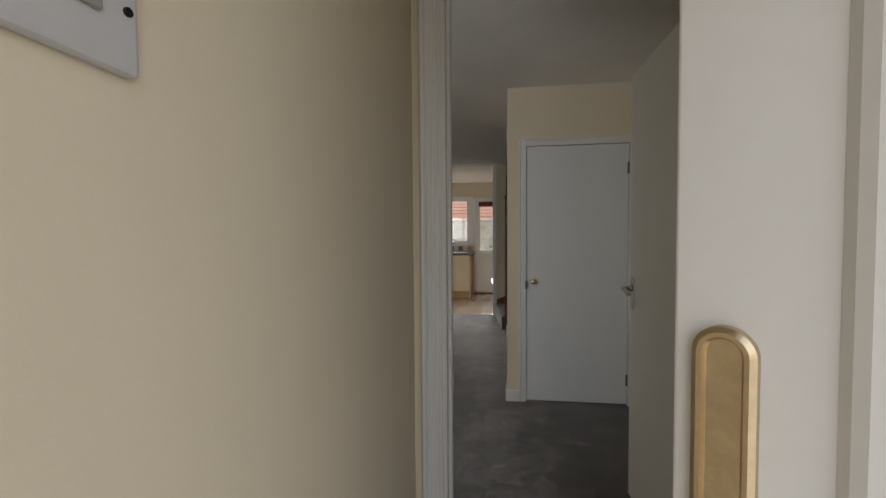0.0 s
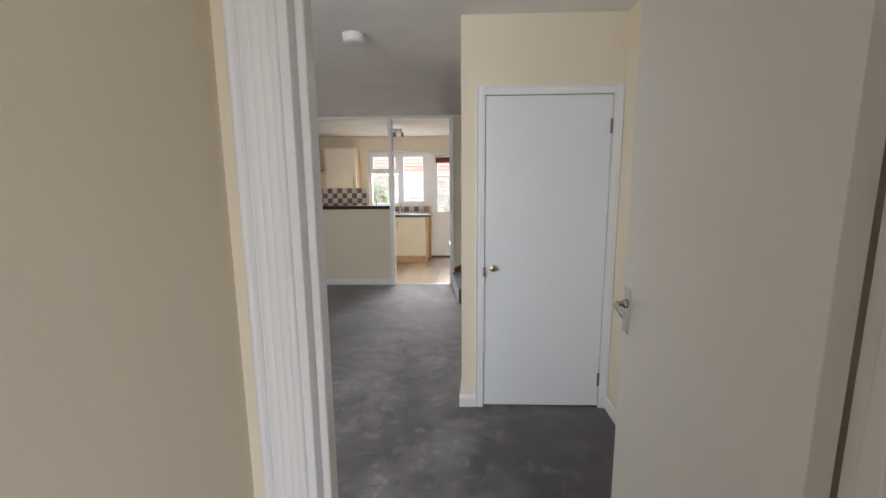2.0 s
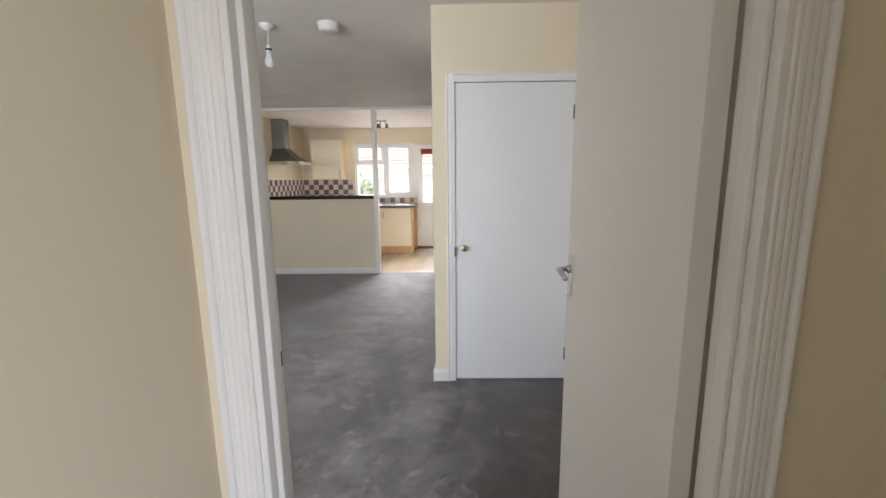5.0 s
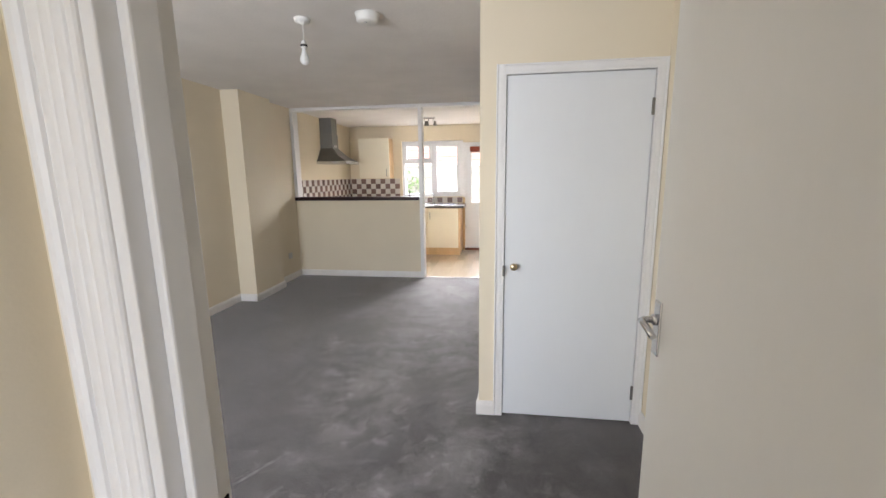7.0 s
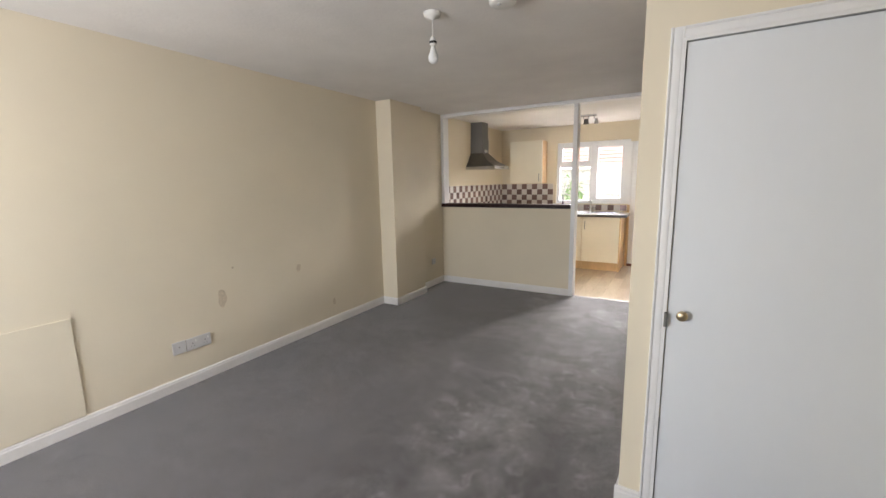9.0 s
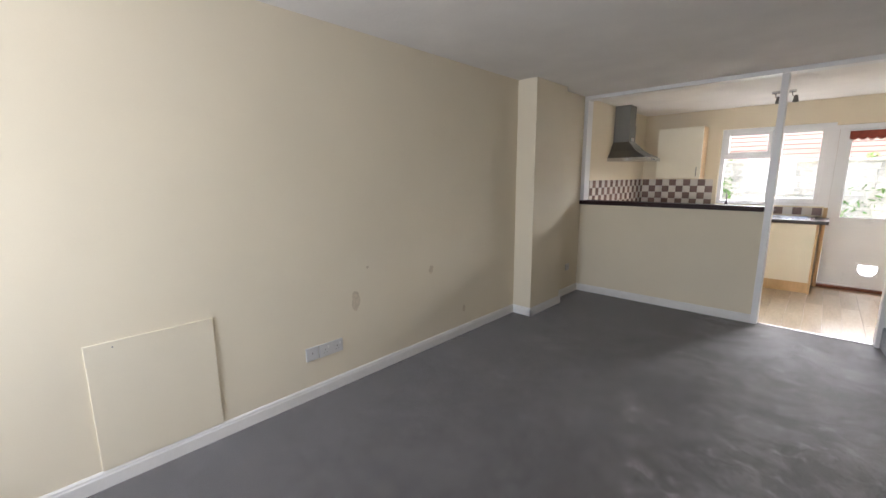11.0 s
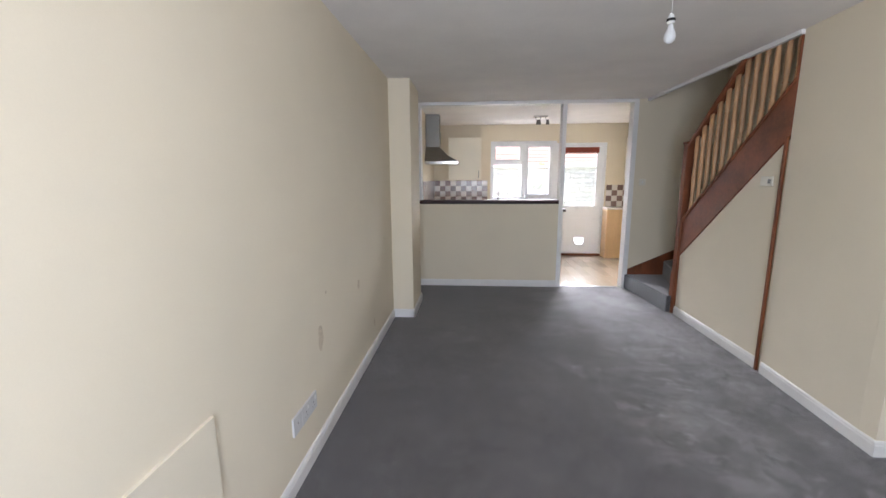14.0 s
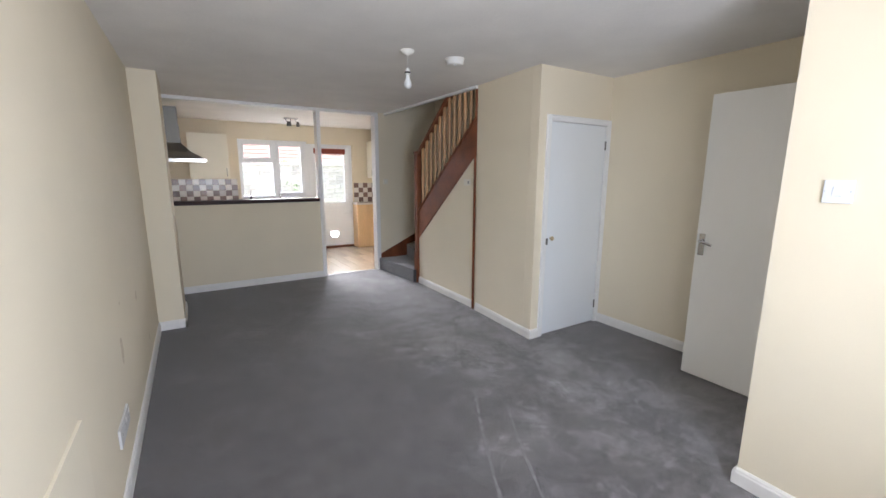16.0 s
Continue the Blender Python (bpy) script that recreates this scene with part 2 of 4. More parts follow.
def glass_material(name, rough=0.0):
    m = bpy.data.materials.new(name)
    m.use_nodes = True
    b = m.node_tree.nodes["Principled BSDF"]
    b.inputs["Transmission Weight"].default_value, b.inputs["Roughness"].default_value = 1.0, rough
    b.inputs["IOR"].default_value = 1.45
    b.inputs["Base Color"].default_value = (0.97, 0.98, 0.98, 1)
    return m


M_GLASS = glass_material("clear_window_glass")
M_BULB = glass_material("opal_bulb_glass", 0.4)
M_BULB.node_tree.nodes["Principled BSDF"].inputs["Transmission Weight"].default_value = 0.35


# ---- building helpers ----
def box_into(bm, x0, x1, y0, y1, z0, z1, bevel=0.0):
    r = bmesh.ops.create_cube(bm, size=1.0)
    for v in r["verts"]:
        v.co = Vector(((x0 + x1) / 2 + v.co.x * (x1 - x0), (y0 + y1) / 2 + v.co.y * (y1 - y0), (z0 + z1) / 2 + v.co.z * (z1 - z0)))
    if bevel:
        edges = list({e for v in r["verts"] for e in v.link_edges})
        bmesh.ops.bevel(bm, geom=edges, offset=bevel, segments=2, affect='EDGES', profile=0.5)
    return bm


def boxes(*specs, bevel=0.0):
    bm = bmesh.new()
    for s in specs:
        box_into(bm, *s, bevel=bevel)
    return bm


def prism(points, axis, a, b, bevel=0.0):
    """A flat outline pushed from a to b along an axis; the points are the two other coordinates in order."""
    bm = bmesh.new()

    def place(p, w):
        return {'x': (w, p[0], p[1]), 'y': (p[0], w, p[1]), 'z': (p[0], p[1], w)}[axis]

    lo = [bm.verts.new(place(p, a)) for p in points]
    hi = [bm.verts.new(place(p, b)) for p in points]
    bm.faces.new(lo), bm.faces.new(hi)
    n = len(points)
    for i in range(n):
        bm.faces.new((lo[i], lo[(i + 1) % n], hi[(i + 1) % n], hi[i]))
    bmesh.ops.recalc_face_normals(bm, faces=bm.faces)
    if bevel:
        bmesh.ops.bevel(bm, geom=bm.edges[:], offset=bevel, segments=2, affect='EDGES', profile=0.5)
    return bm


def lathe(profile, at, axis='z', seg=24):
    """A turned body: (radius, height) pairs about an axis through a point."""
    bm = bmesh.new()
    rings = []
    for r, h in profile:
        ring = []
        for i in range(seg):
            a = 2 * math.pi * i / seg
            u, v = max(r, 0.0002) * math.cos(a), max(r, 0.0002) * math.sin(a)
            p = {'z': (u, v, h), 'y': (u, h, v), 'x': (h, u, v)}[axis]
            ring.append(bm.verts.new(Vector(at) + Vector(p)))
        rings.append(ring)
    for r0, r1 in zip(rings, rings[1:]):
        for i in range(seg):
            f = bm.faces.new((r0[i], r0[(i + 1) % seg], r1[(i + 1) % seg], r1[i]))
            f.smooth = True
    bm.faces.new(rings[0]), bm.faces.new(rings[-1])
    bmesh.ops.recalc_face_normals(bm, faces=bm.faces)
    return bm


def tube(points, radius, seg=10):
    """A round bar along a line of points."""
    bm = bmesh.new()
    rings = []
    pts = [Vector(p) for p in points]
    for i, p in enumerate(pts):
        d = (pts[min(i + 1, len(pts) - 1)] - pts[max(i - 1, 0)]).normalized()
        u = d.cross(Vector((0, 0, 1)) if abs(d.z) < 0.9 else Vector((1, 0, 0))).normalized()
        w = d.cross(u)
        rings.append([bm.verts.new(p + radius * (u * math.cos(2 * math.pi * k / seg) + w * math.sin(2 * math.pi * k / seg))) for k in range(seg)])
    for r0, r1 in zip(rings, rings[1:]):
        for i in range(seg):
            f = bm.faces.new((r0[i], r0[(i + 1) % seg], r1[(i + 1) % seg], r1[i]))
            f.smooth = True
    bm.faces.new(rings[0]), bm.faces.new(rings[-1])
    bmesh.ops.recalc_face_normals(bm, faces=bm.faces)
    return bm


def part(name, bm, mat, parent=None, label=""):
    me = bpy.data.meshes.new(name)
    bm.to_mesh(me)
    bm.free()
    me.materials.append(mat)
    ob = new(name, me)
    if parent is not None:
        ob.parent = parent
        ob.matrix_parent_inverse = Matrix.Translation(-parent.matrix_basis.translation) if parent.parent is None else Matrix()
    if label:
        ob["label"] = label
    return ob


def thing(name, at, label, category, group="", kind=""):
    ob = new(name)
    ob.empty_display_size = 0.1
    ob.location = at
    return tagged(ob, label, category, group, kind)


def structure(name, bm, mat, label, category):
    return tagged(part(name, bm, mat), label, category, kind="structure")


# ---- plan ----
H = 2.435                       # ceiling height
XL, XL2, XR = -2.775, -2.665, 1.16
Y_FRONT, Y_DOOR, Y_CUP, Y_HALF, Y_BACK = 0.10, 1.50, 3.465, 6.82, 9.15

# ---- floor, walls, ceiling ----
structure("floor_carpet", boxes((XL - 0.2, XR + 0.2, -0.15, 6.86, -0.06, 0.0)), M_CARPET, "dark grey cut-pile carpet with pale trodden patches and painted light strip", "carpet")
structure("wall_left", boxes((XL - 0.22, XL, -0.15, Y_BACK, -0.06, H)), M_WALL, "cream painted living room wall", "wall")
structure("wall_pier", boxes((XL, -2.557, 5.495, 6.13, -0.06, H), bevel=0.004), M_WALL, "cream painted chimney pier in the living room wall", "wall")
structure("wall_left_rear", boxes((XL, XL2, 6.132, Y_BACK, -0.06, H)), M_WALL, "cream painted wall behind the pier and kitchen", "wall")
structure("wall_front", boxes((XL - 0.22, -2.50, -0.15, Y_FRONT, -0.06, H), (-2.50, -1.10, -0.15, Y_FRONT, -0.06, 0.85), (-2.50, -1.10, -0.15, Y_FRONT, 2.15, H),
          (-1.10, 0.08, -0.15, Y_FRONT, -0.06, H), (0.08, 0.96, -0.15, Y_FRONT, 2.06, H), (0.96, XR, -0.15, Y_FRONT, -0.06, H)), M_WALL, "cream painted front wall", "wall")
structure("wall_right", boxes((XR, XR + 0.22, -0.15, Y_BACK + 0.25, -0.06, 4.9)), M_WALL, "cream painted party wall beside the stairs", "wall")
structure("wall_lobby_side", boxes((-0.18, -0.14, Y_FRONT, 1.586, 0, H)), M_WALL, "cream painted thin partition between lobby and living room", "wall")
structure("wall_lobby", boxes((-0.1398, -0.069, Y_DOOR, 1.586, 0, H), (-0.069, 0.86, Y_DOOR, 1.586, 2.12, H),
          (0.86, XR, Y_DOOR, 1.586, 0, H)), M_WALL, "cream painted lobby partition around the doorway", "wall")
structure("wall_cupboard", boxes((0.205, 0.335, Y_CUP, 3.565, 0, H), (0.335, 1.115, Y_CUP, 3.565, 2.0, H), (1.115, XR, Y_CUP, 3.565, 0, H)), M_WALL,
          "cream painted wall around the cupboard door", "wall")
structure("wall_cupboard_side", prism([(0.205, 3.566), (0.262, 4.43), (0.352, 4.43), (0.295, 3.566)], 'z', 0, H), M_WALL, "cream painted side wall of the cupboard", "wall")
structure("wall_kitchen", boxes((0.135, XR, Y_HALF, 6.92, -0.06, 4.9)), M_WALL, "cream painted wall between stairs and kitchen", "wall")
structure("wall_half", boxes((XL2, -0.80, Y_HALF, 6.93, -0.06, 1.128)), M_WALL, "cream painted half-height wall under the bar top", "wall")
structure("wall_back", boxes((XL - 0.22, -1.6, Y_BACK, 9.4, -0.06, H), (-1.6, -0.38, Y_BACK, 9.4, -0.06, 1.06), (-1.6, -0.38, Y_BACK, 9.4, 2.14, H),
          (-0.38, 0.53, Y_BACK, 9.4, 2.10, H), (0.53, XR, Y_BACK, 9.4, -0.06, H)), M_WALL, "cream painted kitchen back wall", "wall")
structure("ceiling", boxes((XL - 0.22, 0.27, -0.15, 9.4, H, H + 0.2), (0.27, XR, -0.15, 3.6, H, H + 0.2), (0.27, XR, 6.92, 9.4, H, H + 0.2)), M_CEIL,
          "white textured ceiling", "ceiling")
structure("wall_upstairs", boxes((0.17, 0.27, 3.5, 6.82, H + 0.2, 4.9), (0.17, XR, 3.4, 3.5, H + 0.2, 4.9)), M_WALL, "cream painted stairwell walls above", "wall")
structure("ceiling_stairwell", boxes((0.1, XR + 0.2, 3.3, 7.0, 4.9, 5.0)), M_CEIL, "white ceiling over the stairwell", "ceiling")
structure("trim_stairwell", boxes((0.236, 0.272, 4.43, 6.82, H - 0.03, H + 0.03), bevel=0.004), M_GLOSS, "white painted edge trim of the stairwell opening", "trim")


M_PALEPILE = material("brushed_pale_carpet_pile", (0.22, 0.214, 0.216), 0.9, vary=0.4, scale=20, fine=300, bump=0.4, spec=0.2, sheen=0.3)
for k, (x0, y0, x1, y1) in enumerate(((-0.79, 2.98, -1.32, 1.95), (-0.70, 2.74, -1.16, 1.80))):
    mark = thing("drag_mark", (x0, y0, 0), "pale drag mark brushed into the grey carpet", "carpet mark", group="drag marks on the carpet")
    rnd = random.Random(20 + k)
    a, b = Vector((x0, y0)), Vector((x1, y1))
    side = Vector((b.y - a.y, a.x - b.x)).normalized()
    n = 26
    left, right = [], []
    for i in range(n + 1):
        u = i / n
        c = a.lerp(b, u) + side * (0.03 * math.sin(u * 2.4) + rnd.uniform(-0.002, 0.002))
        w = rnd.uniform(0.004, 0.012)
        left.append(c + side * w)
        right.append(c - side * w)
    part("ridge", prism([(p.x, p.y) for p in left + right[::-1]], 'z', -0.001, 0.0012), M_PALEPILE, mark)


# ---- skirting boards ----
def skirting(p0, p1, inward, h=0.088, t=0.016):
    """A moulded board from p0 to p1 on the floor; inward points into the room."""
    p0, p1, n = Vector((*p0, 0)), Vector((*p1, 0)), Vector((*inward, 0))
    prof = [(0, 0), (t, 0), (t, h * 0.72), (t * 0.8, h * 0.8), (t * 0.75, h * 0.9), (t * 0.35, h), (0, h)]
    bm = bmesh.new()
    ends = [[bm.verts.new(p + n * u + Vector((0, 0, v))) for u, v in prof] for p in (p0, p1)]
    k = len(prof)
    for i in range(k):
        bm.faces.new((ends[0][i], ends[0][(i + 1) % k], ends[1][(i + 1) % k], ends[1][i]))
    bm.faces.new(ends[0]), bm.faces.new(ends[1])
    bmesh.ops.recalc_face_normals(bm, faces=bm.faces)
    return structure("baseboard", bm, M_SKIRT, "white painted moulded skirting board", "skirting")


for a, b, n in (((XL, Y_FRONT), (XL, 5.495), (1, 0)), ((XL, 5.495), (-2.541, 5.495), (0, -1)), ((-2.557, 5.479), (-2.557, 6.146), (1, 0)),
                ((XL2, 6.13), (XL2, 6.82), (1, 0)), ((XL2, Y_HALF), (-0.80, Y_HALF), (0, -1)), ((0.205, Y_CUP), (0.205 + 0.057 * 0.95, 4.40), (-0.998, 0.06)),
                ((0.189, Y_CUP), (0.293, Y_CUP), (0, -1)), ((0.272, 4.47), (0.272, 5.76), (-1, 0)), ((XR, 1.6), (XR, Y_CUP), (-1, 0)),
                ((-0.18, Y_FRONT), (-0.18, 1.586), (-1, 0)), ((-0.196, 1.586), (-0.069, 1.586), (0, 1)), ((-0.14, Y_FRONT), (-0.14, 1.475), (1, 0)),
                ((0.904, Y_DOOR), (XR, Y_DOOR), (0, -1))):
    skirting(a, b, n)

# ---- lobby doorway and its open door ----
lobby_frame = thing("door_frame_1", (0.37, 1.55, 0), "white painted lobby door lining with fluted architraves", "door frame", kind="structure")
part("lining", boxes((-0.0685, -0.037, 1.492, 1.588, 0, 2.12), bevel=0.002), M_GLOSS, lobby_frame)
part("lining", boxes((0.824, 0.8595, 1.492, 1.588, 0, 2.12), bevel=0.002), M_GLOSS, lobby_frame)
part("lining_head", boxes((-0.037, 0.824, 1.492, 1.588, 2.09, 2.12), bevel=0.002), M_GLOSS, lobby_frame)
part("door_stop", boxes((-0.0368, -0.024, 1.515, 1.552, 0, 2.089), bevel=0.003), M_GLOSS, lobby_frame)
part("door_stop", boxes((0.812, 0.8238, 1.515, 1.552, 0, 2.089), bevel=0.003), M_GLOSS, lobby_frame)
part("strike_plate", boxes((-0.0372, -0.035, 1.560, 1.580, 1.022, 1.052)), M_BLACK, lobby_frame, "dark metal strike plate")


def architrave_outline(u0, u1, v0, out, flutes=3):
    """The fluted section of an architrave from u0 (inner edge) to u1 (outer edge), standing out from v0."""
    w = u1 - u0
    pts = [(0, 0), (0, 0.55), (0.03, 0.66), (0.10, 0.68), (0.13, 0.60), (0.15, 0.60)]
    for i in range(flutes):
        a, d = 0.17 + 0.55 * i / flutes, 0.55 / flutes
        pts += [(a, 0.70), (a + d * 0.16, 0.745), (a + d * 0.4, 0.765), (a + d * 0.65, 0.76), (a + d * 0.88, 0.73), (a + d * 0.98, 0.70)]
    pts += [(0.735, 0.62), (0.765, 0.62), (0.79, 0.80), (0.85, 0.95), (0.91, 1.0), (0.96, 0.98), (0.99, 0.88), (1, 0.75), (1, 0)]
    pts = [(u0 + w * a, v0 + out * d) for a, d in pts]
    return pts


part("architrave", prism(architrave_outline(-0.050, -0.1145, Y_DOOR, -0.02), 'z', 0, 2.176), M_GLOSS, lobby_frame)
part("architrave", prism(architrave_outline(0.838, 0.902, Y_DOOR, -0.02), 'z', 0, 2.176), M_GLOSS, lobby_frame)
part("architrave_head", boxes((-0.050, 0.838, 1.48, 1.4995, 2.105, 2.176), bevel=0.004), M_GLOSS, lobby_frame)


def lever_handle(parent, x, y, z, side, reach):
    """A lever handle on a backplate that faces side (-1: towards -x); the lever points along reach in y."""
    plate = part("handle_plate", boxes((min(x, x + side * 0.007), max(x, x + side * 0.007), y - 0.021, y + 0.021, z - 0.085, z + 0.075), bevel=0.003), M_CHROME, parent, "chrome handle backplate")
    pts = [(x + side * 0.004, y, z + 0.02), (x + side * 0.040, y, z + 0.02), (x + side * 0.050, y + reach * 0.010, z + 0.02),
           (x + side * 0.052, y + reach * 0.035, z + 0.019), (x + side * 0.048, y + reach * 0.065, z + 0.010), (x + side * 0.044, y + reach * 0.085, z + 0.0)]
    part("lever", tube(pts, 0.0095, 12), M_CHROME, plate, "chrome lever")
    part("rosette", lathe([(0.016, 0), (0.016, side * 0.010), (0.011, side * 0.014)], (x + side * 0.006, y, z + 0.02), 'x'), M_CHROME, plate)


door_1 = thing("door_1", (0.785, 1.985, 0), "off-white flush interior door standing open", "door", kind="structure")
part("door_leaf", boxes((0.770, 0.816, 1.590, 2.366, 0.012, 2.078), bevel=0.002), M_DOOR2, door_1)
lever_handle(door_1, 0.770, 2.326, 1.03, -1, -1)
lever_handle(door_1, 0.816, 2.326, 1.03, 1, -1)
part("latch_plate", boxes((0.779, 0.799, 2.3655, 2.368, 0.98, 1.11)), M_CHROME, door_1, "chrome latch plate")

# ---- front door, standing open ----
hinge_at, free_at = Vector((0.93, 0.15, 0)), Vector((0.306, 0.734, 0))
along = (free_at - hinge_at)
LEAF = along.length
turn_deg = math.degrees(math.atan2(along.y, along.x))
door_2 = thing("door_2", (0, 0, 0), "white panelled front door standing open with brass pull plate", "door", kind="structure")
# built from the hinge along +x; its outer face looks along +y here and is turned with the leaf
bm = boxes((0, LEAF, -0.022, 0.014, 0.01, 2.02))
for x0, x1, z0, z1 in ((0, LEAF, 1.86, 2.02), (0, LEAF, 0.01, 0.22), (0, 0.13, 0.22, 1.86), (LEAF - 0.125, LEAF, 0.22, 1.86), (0.13, LEAF - 0.125, 0.9, 1.03)):
    box_into(bm, x0, x1, 0.0142, 0.022, z0, z1, bevel=0.0035)
part("door_leaf", bm, M_GLOSS, door_2)
plate_pts = []
pw, ph, pz = 0.026, 0.105, 1.10
for i in range(25):
    a = math.pi * i / 24
    plate_pts.append((LEAF - 0.046 + pw * math.cos(a), pz + ph + pw * math.sin(a)))
for i in range(25):
    a = math.pi + math.pi * i / 24
    plate_pts.append((LEAF - 0.046 + pw * math.cos(a), pz - ph + pw * math.sin(a)))
bm = prism(plate_pts, 'y', 0.0222, 0.032)
front = max(bm.faces, key=lambda f: f.calc_center_median().y if len(f.verts) > 8 else -9)
bmesh.ops.inset_region(bm, faces=[front], thickness=0.005)
for v in front.verts:
    v.co.y += 0.004
bmesh.ops.inset_region(bm, faces=[front], thickness=0.004)
bmesh.ops.inset_region(bm, faces=[front], thickness=0.003)
for v in front.verts:
    v.co.y -= 0.006
part("pull_plate", bm, M_BRASS, door_2, "brass oval finger plate with raised rim")
bolection = [(LEAF - 0.172, 0.0143), (LEAF - 0.170, 0.022), (LEAF - 0.163, 0.029), (LEAF - 0.152, 0.034), (LEAF - 0.140, 0.035), (LEAF - 0.130, 0.031),
             (LEAF - 0.122, 0.0225), (LEAF - 0.1255, 0.0143)]
for z0, z1 in ((0.222, 0.898), (1.032, 1.858)):
    part("bead", prism(bolection, 'z', z0, z1), M_GLOSS, door_2)
door_2.matrix_basis = pose(hinge_at.x, hinge_at.y, 0, 0, 0, turn_deg)

structure("doorstep", boxes((0.08, 0.96, -0.15, Y_FRONT, -0.06, 0.004)), M_PAVE, "pale concrete front doorstep", "doorstep")

# electricity box on the lobby wall
meter = thing("electricity_box", (-0.135, 0.42, 1.42), "white plastic electricity box with dark switch on the lobby wall", "fuse box")
part("cover", boxes((-0.1399, -0.128, 0.28, 0.532, 1.424, 1.66), bevel=0.004), M_GREYPL, meter)
part("latch", boxes((-0.128, -0.124, 0.478, 0.503, 1.454, 1.463), bevel=0.002), M_CABLE, meter, "grey latch")
part("screw", lathe([(0.003, 0), (0.003, 0.002)], (-0.128, 0.522, 1.464), 'x', 12), M_BLACK, meter)

# light switch on the lounge side of the partition
sw = thing("light_switch", (-0.18, 1.40, 1.46), "white plastic light switch on the cream wall", "light switch")
plate = part("plate", boxes((-0.192, -0.1802, 1.350, 1.442, 1.418, 1.510), bevel=0.003), M_SWITCH, sw)
part("rocker", boxes((-0.196, -0.1915, 1.382, 1.410, 1.445, 1.485), bevel=0.002), M_SWITCH, sw)
for yy in (1.357, 1.435):
    part("screw", lathe([(0.003, 0), (0.003, -0.0015)], (-0.192, yy, 1.465), 'x', 8), M_GREYPL, plate)

# ---- cupboard door ----
cup_frame = thing("door_frame_2", (0.72, 3.5, 0), "white painted cupboard door frame with moulded architrave", "door frame", kind="structure")
part("lining", boxes((0.3352, 0.347, 3.452, 3.565, 0, 1.9995)), M_GLOSS, cup_frame)
part("lining", boxes((1.103, 1.1148, 3.452, 3.565, 0, 1.9995)), M_GLOSS, cup_frame)
part("lining_head", boxes((0.347, 1.103, 3.452, 3.565, 1.988, 1.9995)), M_GLOSS, cup_frame)
part("architrave", prism(architrave_outline(0.340, 0.294, Y_CUP, -0.018, 1), 'z', 0, 2.04), M_GLOSS, cup_frame)
part("architrave", prism(architrave_outline(1.110, 1.157, Y_CUP, -0.018, 1), 'z', 0, 2.04), M_GLOSS, cup_frame)
part("architrave_head", prism([(x, z) for z, x in architrave_outline(1.993, 2.04, Y_CUP, -0.0185, 1)], 'x', 0.3405, 1.1095), M_GLOSS, cup_frame)
door_3 = thing("door_3", (0.72, 3.48, 0), "white flush cupboard door with small brass knob, closed", "door", kind="structure")
part("door_leaf", boxes((0.350, 1.100, 3.463, 3.500, 0.012, 1.984), bevel=0.002), M_DOOR, door_3)
part("knob", lathe([(0.008, 0), (0.009, -0.012), (0.012, -0.018), (0.0195, -0.024), (0.021, -0.032), (0.017, -0.038), (0.002, -0.040)], (0.402, 3.463, 0.945), 'y', 20), M_BRASS, door_3, "brass knob")
part("keeper", boxes((0.339, 0.352, 3.436, 3.452, 0.89, 0.95), bevel=0.002), M_STEEL, door_3, "dull metal catch")
for hz in (0.155, 1.76):
    part("hinge", boxes((1.090, 1.104, 3.452, 3.4625, hz, hz + 0.085), bevel=0.002), M_STEEL, door_3, "dull steel hinge")

# ---- stairs ----
stairs = thing("staircase", (0.6, 5.8, 0), "timber staircase with grey carpeted treads and spindle balustrade", "staircase", kind="structure")
RISE, GOING = 0.19, 0.2225
part("tread", prism([(0.10, 6.8185), (0.195, 5.80), (0.24, 5.79), (0.241, 5.85), (0.335, 5.85), (0.62, 6.8185)], 'z', 0.001, RISE, bevel=0.012), M_STEP, stairs)
part("tread", prism([(0.335, 5.84), (0.60, 6.8185), (XR - 0.001, 6.8185), (XR - 0.001, 6.4)], 'z', 0.001, 2 * RISE, bevel=0.012), M_STEP, stairs)
part("tread", prism([(0.335, 5.84), (XR - 0.001, 6.42), (XR - 0.001, 5.84)], 'z', 0.001, 3 * RISE, bevel=0.012), M_STEP, stairs)
for k in range(10):
    y1 = 5.842 - GOING * k
    part("tread", boxes((0.335, XR - 0.001, y1 - GOING - 0.02, y1, RISE * (k + 3) - 0.02, RISE * (k + 4)), bevel=0.012), M_STEP, stairs)
SLOPE = (2.07 - 0.97) / (5.8 - 4.48)


def slope_z(z_at, y):
    return z_at + (5.8 - y) * SLOPE


part("stringer", prism([(5.78, slope_z(0.615, 5.78)), (5.78, slope_z(0.985, 5.78)), (4.432, slope_z(0.985, 4.432)), (4.432, slope_z(0.615, 4.432))], 'x', 0.262, 0.302, bevel=0.003), M_STAIN, stairs, "red-brown stained stringer")
part("string_cap", prism([(5.77, slope_z(0.985, 5.77)), (5.77, slope_z(1.012, 5.77)), (4.432, slope_z(1.012, 4.432)), (4.432, slope_z(0.985, 4.432))], 'x', 0.252, 0.312, bevel=0.003), M_STAIN, stairs)
part("wall_string", prism([(0.12, RISE), (0.12, 0.25), (0.80, 0.56), (1.15, 0.80), (1.15, 0.50), (0.62, 0.38), (0.62, RISE)], 'y', 6.796, 6.8195), M_STAIN, stairs, "stained wall string above the bottom steps")
